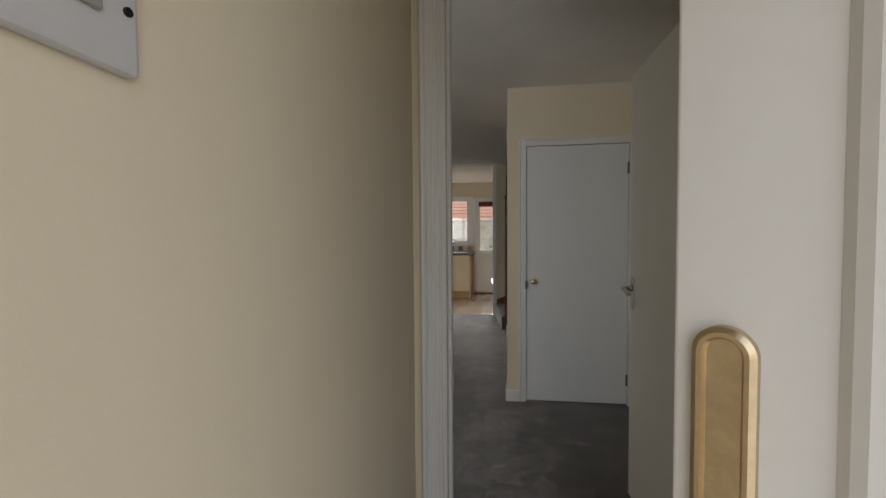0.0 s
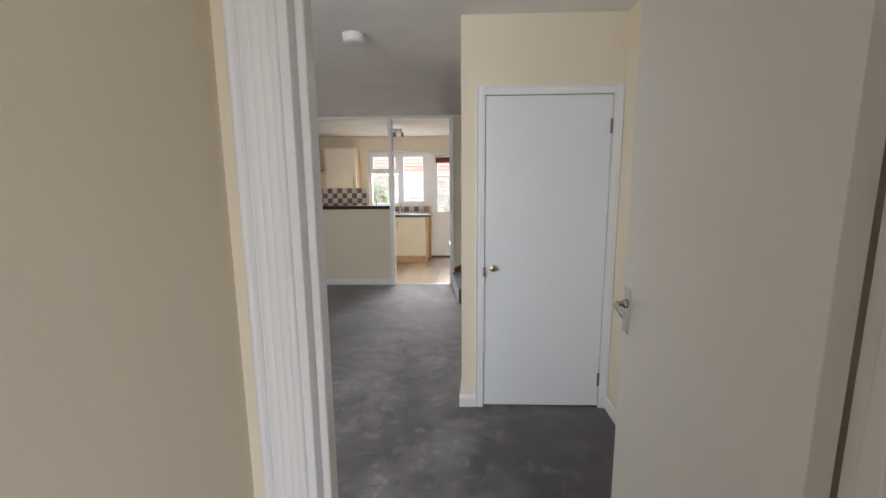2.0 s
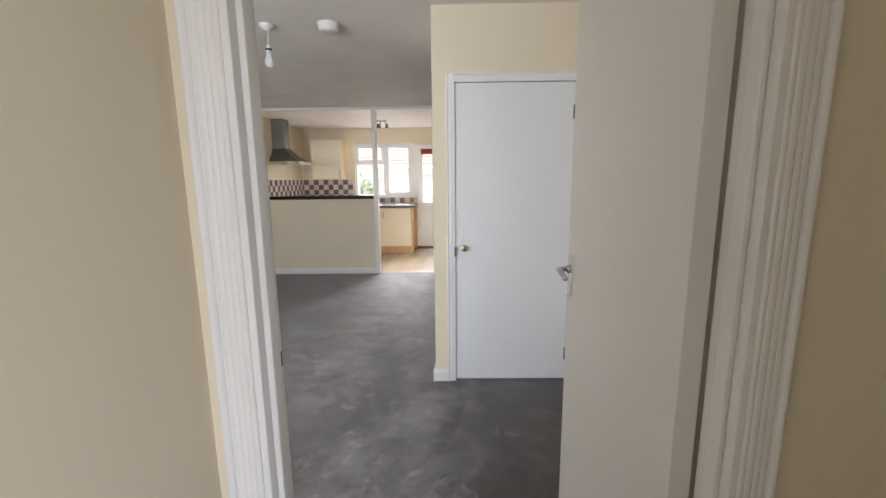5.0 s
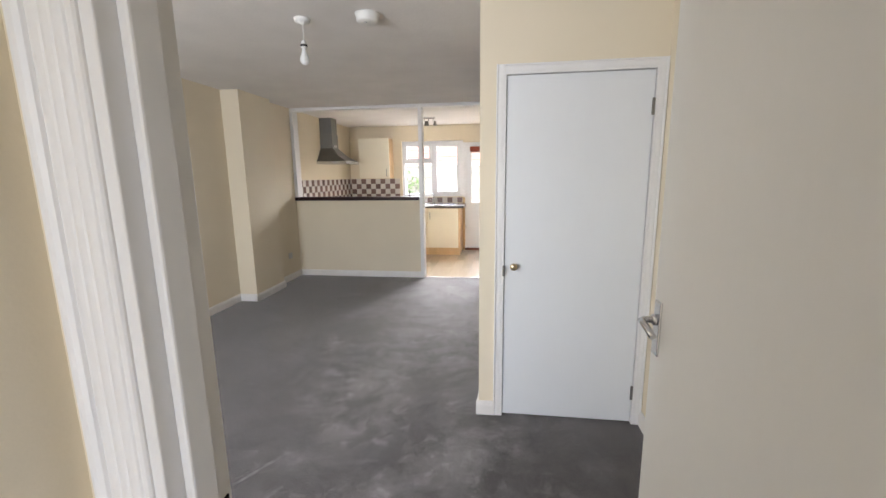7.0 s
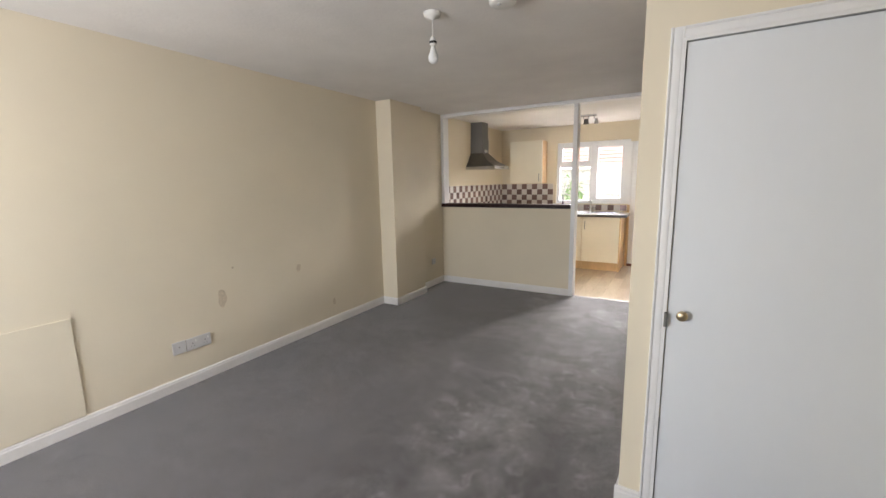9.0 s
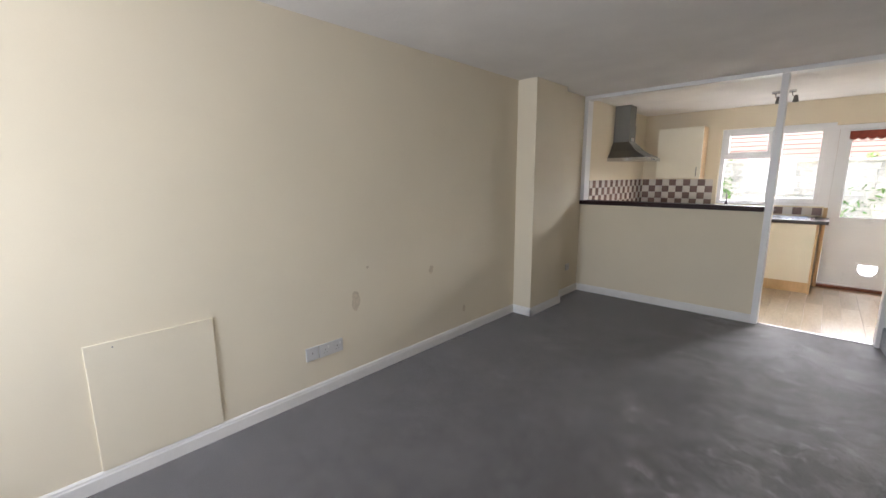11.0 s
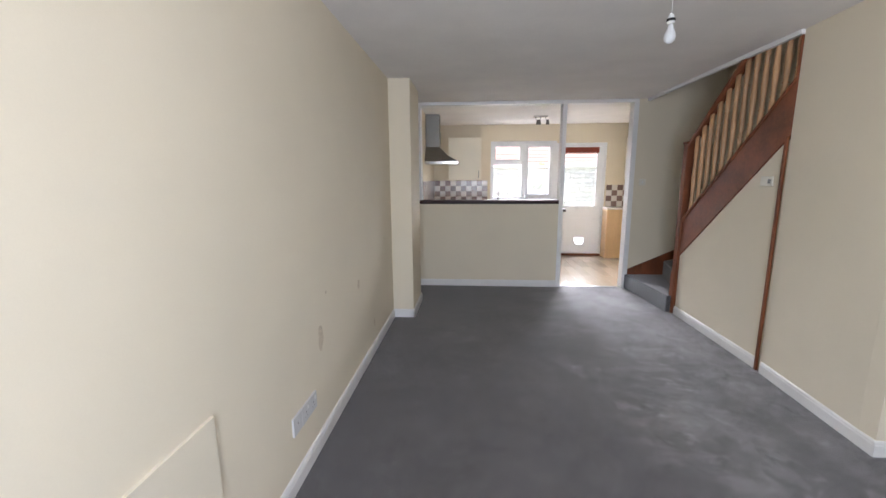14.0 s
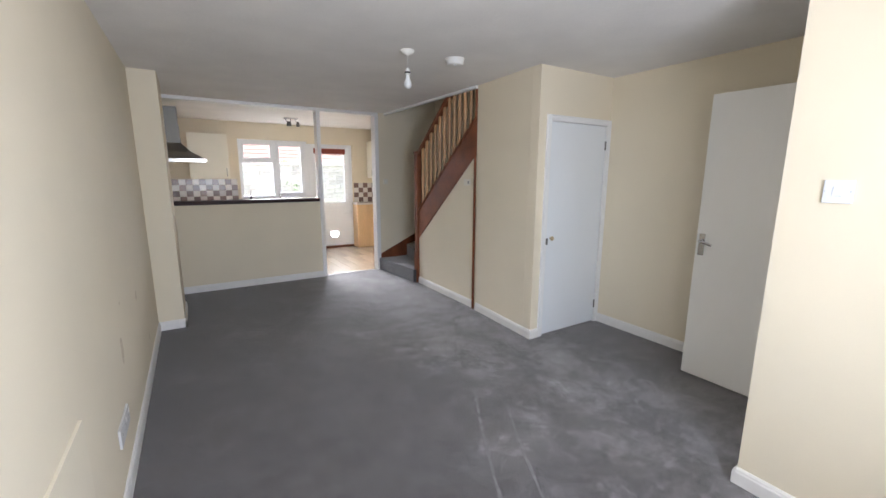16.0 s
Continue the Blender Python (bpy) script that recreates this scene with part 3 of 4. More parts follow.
part("handrail", prism([(5.79, slope_z(1.735, 5.79)), (5.79, slope_z(1.805, 5.79)), (4.885, H + 0.125), (4.885, H + 0.055)], 'x', 0.248, 0.316, bevel=0.014), M_STAIN, stairs, "stained handrail")
newel = part("newel_post", boxes((0.242, 0.322, 5.762, 5.842, 0.001, 1.80), bevel=0.006), M_STAIN, stairs)
part("newel_cap", boxes((0.234, 0.330, 5.754, 5.850, 1.80, 1.826), bevel=0.008), M_STAIN, newel)
part("newel_block", boxes((0.236, 0.242, 5.775, 5.85, 0.001, 0.46), bevel=0.002), M_STAIN, newel)
spindle = [(0.0165, 0.0), (0.0165, 0.10), (0.012, 0.115), (0.018, 0.13), (0.012, 0.145), (0.0145, 0.20), (0.019, 0.33), (0.0145, 0.46), (0.012, 0.53), (0.018, 0.545), (0.012, 0.56), (0.0165, 0.575), (0.0165, 0.76)]
for k in range(12):
    y = 5.66 - 0.108 * k
    if y < 4.45:
        break
    z0 = slope_z(1.008, y)
    top = min(slope_z(1.755, y), H + 0.2)
    s = (top - z0) / 0.76
    part("spindle", lathe([(r * 1.25, h * s) for r, h in spindle], (0.282, y, z0), 'z', 10), M_PINE, stairs, "turned pine spindle")
part("end_trim", boxes((0.244, 0.262, 4.438, 4.462, 0.0, slope_z(0.62, 4.45)), (0.25, 0.29, 4.431, 4.447, slope_z(1.02, 4.45), H - 0.032), bevel=0.003), M_STAIN, stairs, "stained upright trim")
structure("wall_understair", prism([(4.466, 0.0), (5.765, 0.0), (5.765, slope_z(0.612, 5.765)), (4.466, slope_z(0.612, 4.466))], 'x', 0.272, 0.300), M_WALL, "cream painted panel under the stairs", "wall")
us = thing("under_stair_switch", (0.265, 4.61, 1.43), "cream plastic switch plate under the stringer", "switch")
part("plate", boxes((0.262, 0.2718, 4.55, 4.675, 1.40, 1.472), bevel=0.003), M_CREAMPL, us)
part("rocker", boxes((0.257, 0.262, 4.565, 4.592, 1.42, 1.45), bevel=0.002), M_CABLE, us)
ks = thing("stair_switch", (0.24, 6.81, 1.40), "cream plastic light switch on the wall by the stairs", "light switch")
plate = part("plate", boxes((0.205, 0.285, 6.808, 6.8198, 1.365, 1.445), bevel=0.003), M_CREAMPL, ks)
part("rocker", boxes((0.238, 0.252, 6.804, 6.808, 1.39, 1.418), bevel=0.0015), M_PLASTIC, plate)

# ---- bar, posts and beam between living room and kitchen ----
bar = thing("bar_top", (-1.7, 6.87, 1.135), "dark polished mahogany bar top on the half wall", "bar top")
part("board", boxes((XL2 + 0.001, -0.802, 6.782, 6.975, 1.129, 1.178), bevel=0.008), M_BAR, bar)
structure("trim_post", boxes((-0.7995, -0.745, 6.800, 6.945, 0.0, 2.392), bevel=0.004), M_GLOSS, "white painted post at the end of the half wall", "post")
structure("trim_post_left", boxes((XL2 + 0.001, -2.615, 6.800, 6.945, 1.179, 2.392), bevel=0.004), M_GLOSS, "white painted post against the kitchen wall", "post")
structure("trim_beam", boxes((XL2 + 0.001, 0.134, 6.800, 6.945, 2.393, H - 0.001), bevel=0.004), M_GLOSS, "white painted head beam of the kitchen opening", "beam")
structure("trim_jamb", boxes((0.072, 0.1345, 6.795, 6.945, 0.0, 2.392), bevel=0.004), M_GLOSS, "white painted kitchen doorway jamb", "door frame")
structure("trim_threshold", boxes((-0.745, 0.072, 6.845, 6.875, -0.002, 0.005), bevel=0.002), M_STEEL, "metal carpet threshold strip", "threshold")

# ---- living room fittings ----
rose = thing("pendant_light", (-0.912, 3.735, H), "white ceiling pendant with bare bulb on short flex", "pendant light")
part("ceiling_rose", lathe([(0.05, -0.0005), (0.05, -0.008), (0.044, -0.022), (0.012, -0.034), (0.006, -0.04)], (-0.912, 3.735, H), 'z', 28), M_PLASTIC, rose)
part("flex", tube([(-0.912, 3.735, H - 0.035), (-0.911, 3.735, H - 0.09), (-0.912, 3.735, H - 0.14)], 0.0022, 8), M_PLASTIC, rose)
holder = part("lamp_holder", lathe([(0.006, 0), (0.014, -0.008), (0.0165, -0.02), (0.0165, -0.038), (0.02, -0.04), (0.02, -0.052)], (-0.912, 3.735, H - 0.125), 'z', 20), M_PLASTIC, rose, "white plastic lamp holder")
part("lock_ring", lathe([(0.0168, 0), (0.0215, -0.002), (0.0215, -0.012), (0.0168, -0.014)], (-0.912, 3.735, H - 0.150), 'z', 20), M_BLACK, holder, "dark locking ring")
part("bulb", lathe([(0.012, 0), (0.013, -0.012), (0.017, -0.03), (0.026, -0.05), (0.0295, -0.068), (0.026, -0.086), (0.014, -0.098), (0.0005, -0.101)], (-0.912, 3.735, H - 0.172), 'z', 24), M_BULB, holder, "frosted white bulb")
alarm = thing("smoke_alarm", (-0.49, 3.735, H), "round white plastic smoke alarm on the ceiling", "smoke alarm")
part("body", lathe([(0.076, -0.0005), (0.076, -0.012), (0.070, -0.016), (0.070, -0.040), (0.060, -0.050), (0.02, -0.052), (0.002, -0.052)], (-0.49, 3.735, H), 'z', 36), M_PLASTIC, alarm)
part("button", lathe([(0.011, 0), (0.011, -0.004), (0.002, -0.005)], (-0.50, 3.712, H - 0.0515), 'z', 16), M_GREYPL, alarm)


def wall_socket(name, y0, y1, z0, z1, x, label, gangs):
    s = thing(name, (x, (y0 + y1) / 2, z0), label, "wall socket", group="sockets on the long wall")
    p = part("plate", boxes((x + 0.0002, x + 0.0115, y0, y1, z0, z1), bevel=0.0025), M_SOCKET, s)
    w = (y1 - y0) / gangs
    for g in range(gangs):
        yc = y0 + w * (g + 0.5)
        zc = (z0 + z1) / 2
        part("pin_hole", boxes((x + 0.0115, x + 0.0121, yc - 0.004, yc + 0.004, zc - 0.002, zc + 0.010)), M_CABLE, p)
        if gangs > 1:
            for d in (-0.011, 0.011):
                part("pin_hole", boxes((x + 0.0115, x + 0.0121, yc + d - 0.0035, yc + d + 0.0035, zc - 0.020, zc - 0.015)), M_CABLE, p)
            part("rocker", boxes((x + 0.0115, x + 0.0145, yc + 0.016, yc + 0.028, zc + 0.010, zc + 0.030), bevel=0.0015), M_PLASTIC, p)
    return s


wall_socket("aerial_socket", 3.035, 3.125, 0.270, 0.362, XL, "white aerial socket plate above the skirting", 1)
wall_socket("double_socket", 3.130, 3.315, 0.268, 0.360, XL, "white double power socket above the skirting", 2)
wall_socket("corner_socket", 6.48, 6.57, 0.315, 0.395, XL2, "cream socket plate in the corner by the half wall", 1)

panel = thing("wall_panel", (XL, 2.23, 0.09), "cream painted access panel screwed over an old opening", "access panel")
part("board", boxes((XL + 0.0002, XL + 0.012, 1.965, 2.505, 0.090, 0.722), bevel=0.0015), M_PANEL, panel)
for yy, zz in ((2.07, 0.695),):
    part("screw", lathe([(0.004, 0), (0.004, 0.0015)], (XL + 0.012, yy, zz), 'x', 10), M_CABLE, panel)


def wall_mark(y, z, w, h, seed):
    """A thin irregular skim of filler on the long wall."""
    rnd = random.Random(seed)
    n, lobes = 28, [(rnd.uniform(0.03, 0.09), k, rnd.uniform(0, 6.28)) for k in (2, 3, 5)]
    pts = []
    for i in range(n):
        a = 2 * math.pi * i / n
        r = 1 + sum(amp * math.sin(k * a + ph) for amp, k, ph in lobes)
        pts.append((y + w / 2 * r * math.cos(a), z + h / 2 * r * math.sin(a)))
    s = thing("filler_patch", (XL, y, z), "grey-brown bare filler patch on the cream wall", "wall patch", group="filler patches")
    part("skim", prism(pts, 'x', XL - 0.002, XL + 0.0004), M_STAINMARK, s)


wall_mark(3.447, 0.600, 0.072, 0.145, 1)
wall_mark(4.22, 0.70, 0.055, 0.07, 2)
wall_mark(4.655, 0.247, 0.04, 0.07, 3)
wall_mark(3.56, 0.83, 0.022, 0.02, 4)
stub = thing("cable_stub", (XL, 1.59, 0.18), "short grey cable end sticking out of the wall", "cable")
part("sheath", tube([(XL - 0.01, 1.56, 0.19), (XL + 0.02, 1.575, 0.188), (XL + 0.035, 1.60, 0.182), (XL + 0.035, 1.63, 0.185)], 0.006, 8), M_CABLE, stub)

# ---- front window (behind the walker) ----
win_2 = thing("window_2", (-1.8, -0.08, 0.85), "white plastic front window", "window", kind="structure")
part("window_frame", boxes((-2.50, -2.44, -0.11, -0.05, 0.85, 2.15), (-1.16, -1.10, -0.11, -0.05, 0.85, 2.15), (-2.44, -1.16, -0.11, -0.05, 0.85, 0.91), (-2.44, -1.16, -0.11, -0.05, 2.09, 2.15)), M_UPVC, win_2)
part("window_sill", boxes((-2.55, -1.05, Y_FRONT - 0.02, 0.2, 0.82, 0.848), bevel=0.004), M_GLOSS, win_2)

# ---- kitchen: window and back door ----
YG = 9.26
win_1 = thing("window_1", (-1.0, 9.25, 1.06), "white plastic kitchen window with fanlight and opening casement", "window", kind="structure")


def frame_bars(parent, x0, x1, z0, z1, w, y0, y1, mat=M_UPVC, name="window_frame"):
    part(name, boxes((x0, x0 + w, y0, y1, z0, z1), bevel=0.004), mat, parent)
    part(name, boxes((x1 - w, x1, y0, y1, z0, z1), bevel=0.004), mat, parent)
    part(name, boxes((x0 + w, x1 - w, y0, y1, z0, z0 + w), bevel=0.004), mat, parent)
    part(name, boxes((x0 + w, x1 - w, y0, y1, z1 - w, z1), bevel=0.004), mat, parent)


def pane(parent, x0, x1, z0, z1, y=YG):
    p = part("pane", boxes((x0, x1, y, y + 0.006, z0, z1)), M_GLASS, parent, "clear glass pane")
    p.visible_shadow = False
    return p


frame_bars(win_1, -1.6, -0.40, 1.06, 2.14, 0.055, 9.20, 9.28)
part("window_frame", boxes((-1.015, -0.945, 9.20, 9.28, 1.115, 2.085), bevel=0.004), M_UPVC, win_1)
part("window_frame", boxes((-1.545, -1.015, 9.20, 9.28, 1.715, 1.77), bevel=0.004), M_UPVC, win_1)
frame_bars(win_1, -1.545, -1.015, 1.77, 2.085, 0.042, 9.185, 9.245, name="fanlight_frame")
frame_bars(win_1, -0.945, -0.455, 1.115, 2.085, 0.05, 9.185, 9.245, name="casement_frame")
pane(win_1, -1.545, -1.015, 1.115, 1.715)
pane(win_1, -1.503, -1.057, 1.812, 2.043, 9.22)
pane(win_1, -0.895, -0.505, 1.165, 2.035, 9.22)
part("window_sill", boxes((-1.598, -0.402, 9.155, 9.20, 1.062, 1.078), bevel=0.003), M_UPVC, win_1)
part("mullion_panel", boxes((-0.458, -0.362, 9.176, 9.1995, 1.062, 2.138), bevel=0.004), M_UPVC, win_1)
part("handle", boxes((-0.92, -0.905, 9.165, 9.185, 1.5, 1.62), bevel=0.003), M_UPVC, win_1)

door_4 = thing("door_4", (0.07, 9.25, 0), "white half-glazed back door with cat flap", "door", kind="structure")
frame_bars(door_4, -0.39, 0.53, 0.0, 2.10, 0.045, 9.19, 9.29, name="door_frame")
leaf = part("door_leaf", boxes((-0.343, 0.483, 9.20, 9.25, 0.05, 0.20), (-0.343, 0.02, 9.20, 9.25, 0.20, 0.335), (0.20, 0.483, 9.20, 9.25, 0.20, 0.335), (-0.343, 0.483, 9.20, 9.25, 0.335, 0.93),
                            (-0.343, -0.235, 9.20, 9.25, 0.93, 1.95), (0.375, 0.483, 9.20, 9.25, 0.93, 1.95), (-0.343, 0.483, 9.20, 9.25, 1.95, 2.053)), M_UPVC, door_4)
p = part("pane", boxes((-0.235, 0.375, 9.222, 9.228, 0.93, 1.95)), M_GLASS, leaf, "clear glass pane")
p.visible_shadow = False
part("glazing_bead", boxes((-0.235, 0.375, 9.19, 9.2, 0.915, 0.935), (-0.24, -0.22, 9.19, 9.2, 0.935, 1.95), (0.36, 0.38, 9.19, 9.2, 0.935, 1.95), bevel=0.002), M_UPVC, leaf)
flap = part("cat_flap", boxes((-0.005, 0.02, 9.185, 9.262, 0.175, 0.36), (0.20, 0.225, 9.185, 9.262, 0.175, 0.36), (0.02, 0.20, 9.185, 9.262, 0.175, 0.20), (0.02, 0.20, 9.185, 9.262, 0.335, 0.36), bevel=0.004), M_UPVC, leaf, "white plastic cat flap")
for s_, cx in ((1, 0.02), (-1, 0.20)):
    part("flap_corner", prism([(cx, 0.20), (cx + s_ * 0.062, 0.20), (cx + s_ * 0.034, 0.212), (cx + s_ * 0.013, 0.235), (cx, 0.272)], 'y', 9.19, 9.2215), M_UPVC, leaf)
p = part("flap_pane", boxes((0.022, 0.198, 9.222, 9.226, 0.202, 0.333)), M_GLASS, leaf, "clear flap")
p.visible_shadow = False
part("door_handle", boxes((0.405, 0.435, 9.185, 9.2, 0.95, 1.15), (0.33, 0.425, 9.15, 9.165, 1.05, 1.07), (0.41, 0.43, 9.15, 9.19, 1.05, 1.07), bevel=0.003), M_UPVC, leaf, "white lever handle")
val = thing("valance", (0.07, 9.18, 1.9), "short red and white scalloped fabric valance over the back door glass", "valance")
pts = [(-0.25, 2.02)] + [(-0.25 + 0.64 * i / 48, 1.925 - 0.022 * abs(math.sin(math.pi * i / 6))) for i in range(49)] + [(0.39, 2.02)]
part("cloth", prism(pts, 'y', 9.176, 9.1835), M_VALANCE, val)
part("trimming", prism([(-0.25 + 0.64 * i / 48, 1.932 - 0.022 * abs(math.sin(math.pi * i / 6))) for i in range(49)] + [(0.39 - 0.64 * i / 48, 1.918 - 0.022 * abs(math.sin(math.pi * (48 - i) / 6))) for i in range(49)], 'y', 9.171, 9.1755), M_TILE_L, val, "white edge trimming")
part("rod", tube([(-0.27, 9.172, 2.025), (0.41, 9.172, 2.025)], 0.008, 10), M_UPVC, val)

structure("door_sill", boxes((-0.39, 0.495, 9.115, 9.189, 0.0005, 0.03), bevel=0.004), M_STAIN, "dark brown timber sill of the back door", "door sill")

# ---- kitchen units ----
top = thing("worktop", (-1.5, 8.82, 0.88), "dark laminate kitchen worktop", "worktop")
part("board", boxes((XL2 + 0.001, -0.318, 8.49, 9.07, 0.882, 0.924), (XL2 + 0.001, -0.386, 9.07, Y_BACK - 0.012, 0.882, 0.924), bevel=0.005), M_WORKTOP, top)
sink = thing("sink", (-0.95, 8.82, 0.92), "stainless steel inset sink with drainer", "sink")
part("drainer", boxes((-1.45, -0.45, 8.56, 9.06, 0.9242, 0.934), bevel=0.005), M_CHROME, sink)
bowl = part("bowl", boxes((-1.40, -1.36, 8.62, 9.0, 0.934, 0.94), (-1.0, -0.96, 8.62, 9.0, 0.934, 0.94), (-1.36, -1.0, 8.62, 8.66, 0.934, 0.94), (-1.36, -1.0, 8.96, 9.0, 0.934, 0.94), bevel=0.002), M_CHROME, sink)
for k in range(7):
    part("drainer_rib", boxes((-0.90, -0.52, 8.64 + 0.055 * k, 8.655 + 0.055 * k, 0.934, 0.938), bevel=0.0015), M_CHROME, sink)
tap = thing("mixer_tap", (-0.95, 9.04, 0.934), "chrome mixer tap behind the sink", "tap")
part("base", lathe([(0.024, 0), (0.024, 0.01), (0.018, 0.03), (0.018, 0.08), (0.012, 0.09)], (-0.95, 9.03, 0.934), 'z', 16), M_CHROME, tap)
part("spout", tube([(-0.95, 9.03, 1.0), (-0.95, 9.03, 1.09), (-0.955, 9.0, 1.125), (-0.965, 8.95, 1.13), (-0.97, 8.92, 1.11)], 0.009, 10), M_CHROME, tap)
for s in (-1, 1):
    part("tap_lever", tube([(-0.95, 9.03, 0.995), (-0.95 + s * 0.05, 9.03, 1.0), (-0.95 + s * 0.08, 9.02, 1.01)], 0.006, 8), M_CHROME, tap)


def base_unit(name, x0, x1, fronts, label):
    u = thing(name, ((x0 + x1) / 2, 8.8, 0), label, "cabinet", group="base units under the worktop")
    part("body", boxes((x0 + 0.001, x1 - 0.001, 8.545, Y_BACK - 0.005, 0.135, 0.8815)), M_BEECH, u)
    part("plinth", boxes((x0 + 0.001, x1 - 0.001, 8.575, 8.595, 0.0, 0.134)), M_BEECH, u, "beech plinth")
    for z0, z1, hz, vertical, hx in fronts:
        d = part("door" if vertical else "drawer_front", boxes((x0 + 0.003, x1 - 0.003, 8.525, 8.5445, z0, z1), bevel=0.002), M_CABINET, u, "cream laminate front")
        if vertical:
            part("handle", tube([(hx, 8.525, hz), (hx, 8.495, hz + 0.005), (hx, 8.495, hz + 0.125), (hx, 8.525, hz + 0.13)], 0.005, 8), M_STEEL, d, "steel bow handle")
        else:
            part("handle", tube([(hx - 0.065, 8.525, hz), (hx - 0.06, 8.495, hz), (hx + 0.06, 8.495, hz), (hx + 0.065, 8.525, hz)], 0.005, 8), M_STEEL, d, "steel bow handle")
    return u


base_unit("base_cabinet", -0.995, -0.42, [(0.14, 0.872, 0.68, True, -0.945)], "cream base cabinet with beech carcass and plinth")
base_unit("drawer_cabinet", -1.50, -0.997, [(0.14, 0.36, 0.29, False, -1.25), (0.364, 0.60, 0.53, False, -1.25), (0.604, 0.872, 0.78, False, -1.25)], "cream drawer cabinet with beech plinth")
base_unit("base_cabinet", -2.1, -1.502, [(0.14, 0.872, 0.68, True, -1.56)], "cream base cabinet with beech carcass and plinth")
endp = thing("end_panel", (-0.40, 8.85, 0), "beech end panel beside the back door", "panel")
part("board", boxes((-0.4195, -0.400, 8.53, Y_BACK - 0.013, 0.001, 0.8815), bevel=0.001), M_BEECH, endp)
pipe = thing("boxed_pipe", (-0.35, 9.1, 0), "beech boxed-in pipe beside the back door", "panel")
part("board", boxes((-0.384, -0.345, 9.075, 9.148, 0.001, 1.05), bevel=0.001), M_BEECH, pipe)

runit = thing("narrow_unit", (0.8, 9.0, 0), "narrow beech unit with dark worktop beside the back door", "cabinet")
part("body", boxes((0.50, XR - 0.001, 8.865, Y_BACK - 0.014, 0.001, 0.892), bevel=0.001), M_BEECH, runit)
part("worktop", boxes((0.485, XR - 0.001, 8.845, Y_BACK - 0.014, 0.893, 0.93), bevel=0.005), M_TILE_L, runit, "pale worktop")

wallcab = thing("wall_cabinet", (-2.08, 9.0, 1.43), "cream wall cabinet with beech sides and steel handle", "cabinet")
part("body", boxes((-2.375, -1.775, 8.862, Y_BACK - 0.001, 1.432, 2.185)), M_BEECH, wallcab)
d = part("door", boxes((-2.373, -1.777, 8.840, 8.8615, 1.434, 2.183), bevel=0.002), M_CABINET, wallcab, "cream laminate door")
part("handle", tube([(-1.825, 8.84, 1.47), (-1.825, 8.81, 1.475), (-1.825, 8.81, 1.60), (-1.825, 8.84, 1.605)], 0.005, 8), M_STEEL, d, "steel bow handle")

rcab = thing("wall_cabinet", (1.0, 8.75, 1.43), "cream wall cabinet on the party wall by the back door", "cabinet")
part("body", boxes((0.865, XR - 0.001, 8.35, Y_BACK - 0.012, 1.432, 2.185)), M_BEECH, rcab)
for y0, y1, hy in ((8.352, 8.742, 8.70), (8.746, 9.136, 8.79)):
    d = part("door", boxes((0.845, 0.8645, y0, y1, 1.434, 2.183), bevel=0.002), M_CABINET, rcab, "cream laminate door")
    part("handle", tube([(0.845, hy, 1.47), (0.815, hy, 1.475), (0.815, hy, 1.60), (0.845, hy, 1.605)], 0.005, 8), M_STEEL, d, "steel bow handle")

# cooker hood on the left kitchen wall
hood = thing("cooker_hood", (-2.4, 7.9, 1.68), "brushed steel chimney cooker hood", "cooker hood")
part("chimney", boxes((XL2 + 0.001, -2.455, 7.785, 8.015, 1.93, H - 0.001), bevel=0.002), M_STEEL, hood)
part("chimney_sleeve", boxes((XL2 + 0.001, -2.448, 7.778, 8.022, 1.93, 2.17), bevel=0.002), M_STEEL, hood)
bm = bmesh.new()
lo = [bm.verts.new(c) for c in ((XL2 + 0.001, 7.60, 1.725), (-2.165, 7.60, 1.725), (-2.165, 8.20, 1.725), (XL2 + 0.001, 8.20, 1.725))]
md = [bm.verts.new(c) for c in ((XL2 + 0.001, 7.69, 1.82), (-2.33, 7.69, 1.82), (-2.33, 8.11, 1.82), (XL2 + 0.001, 8.11, 1.82))]
hi = [bm.verts.new(c) for c in ((XL2 + 0.001, 7.775, 1.945), (-2.445, 7.775, 1.945), (-2.445, 8.025, 1.945), (XL2 + 0.001, 8.025, 1.945))]
for r0, r1 in ((lo, md), (md, hi)):
    for i in range(4):
        bm.faces.new((r0[i], r0[(i + 1) % 4], r1[(i + 1) % 4], r1[i]))
bm.faces.new(lo), bm.faces.new(hi)
bmesh.ops.recalc_face_normals(bm, faces=bm.faces)
part("canopy", bm, M_STEEL, hood)
part("control_panel", boxes((-2.4475, -2.4405, 7.845, 7.955, 1.955, 2.0), bevel=0.003), M_CHROME, hood, "bright control panel")
part("rim", boxes((XL2 + 0.001, -2.155, 7.595, 8.205, 1.68, 1.7245), bevel=0.003), M_CHROME, hood, "bright steel rim")
for k in range(4):
    part("button", lathe([(0.007, 0), (0.007, 0.004)], (-2.155, 7.83 + 0.045 * k, 1.703), 'x', 10), M_BLACK, hood)

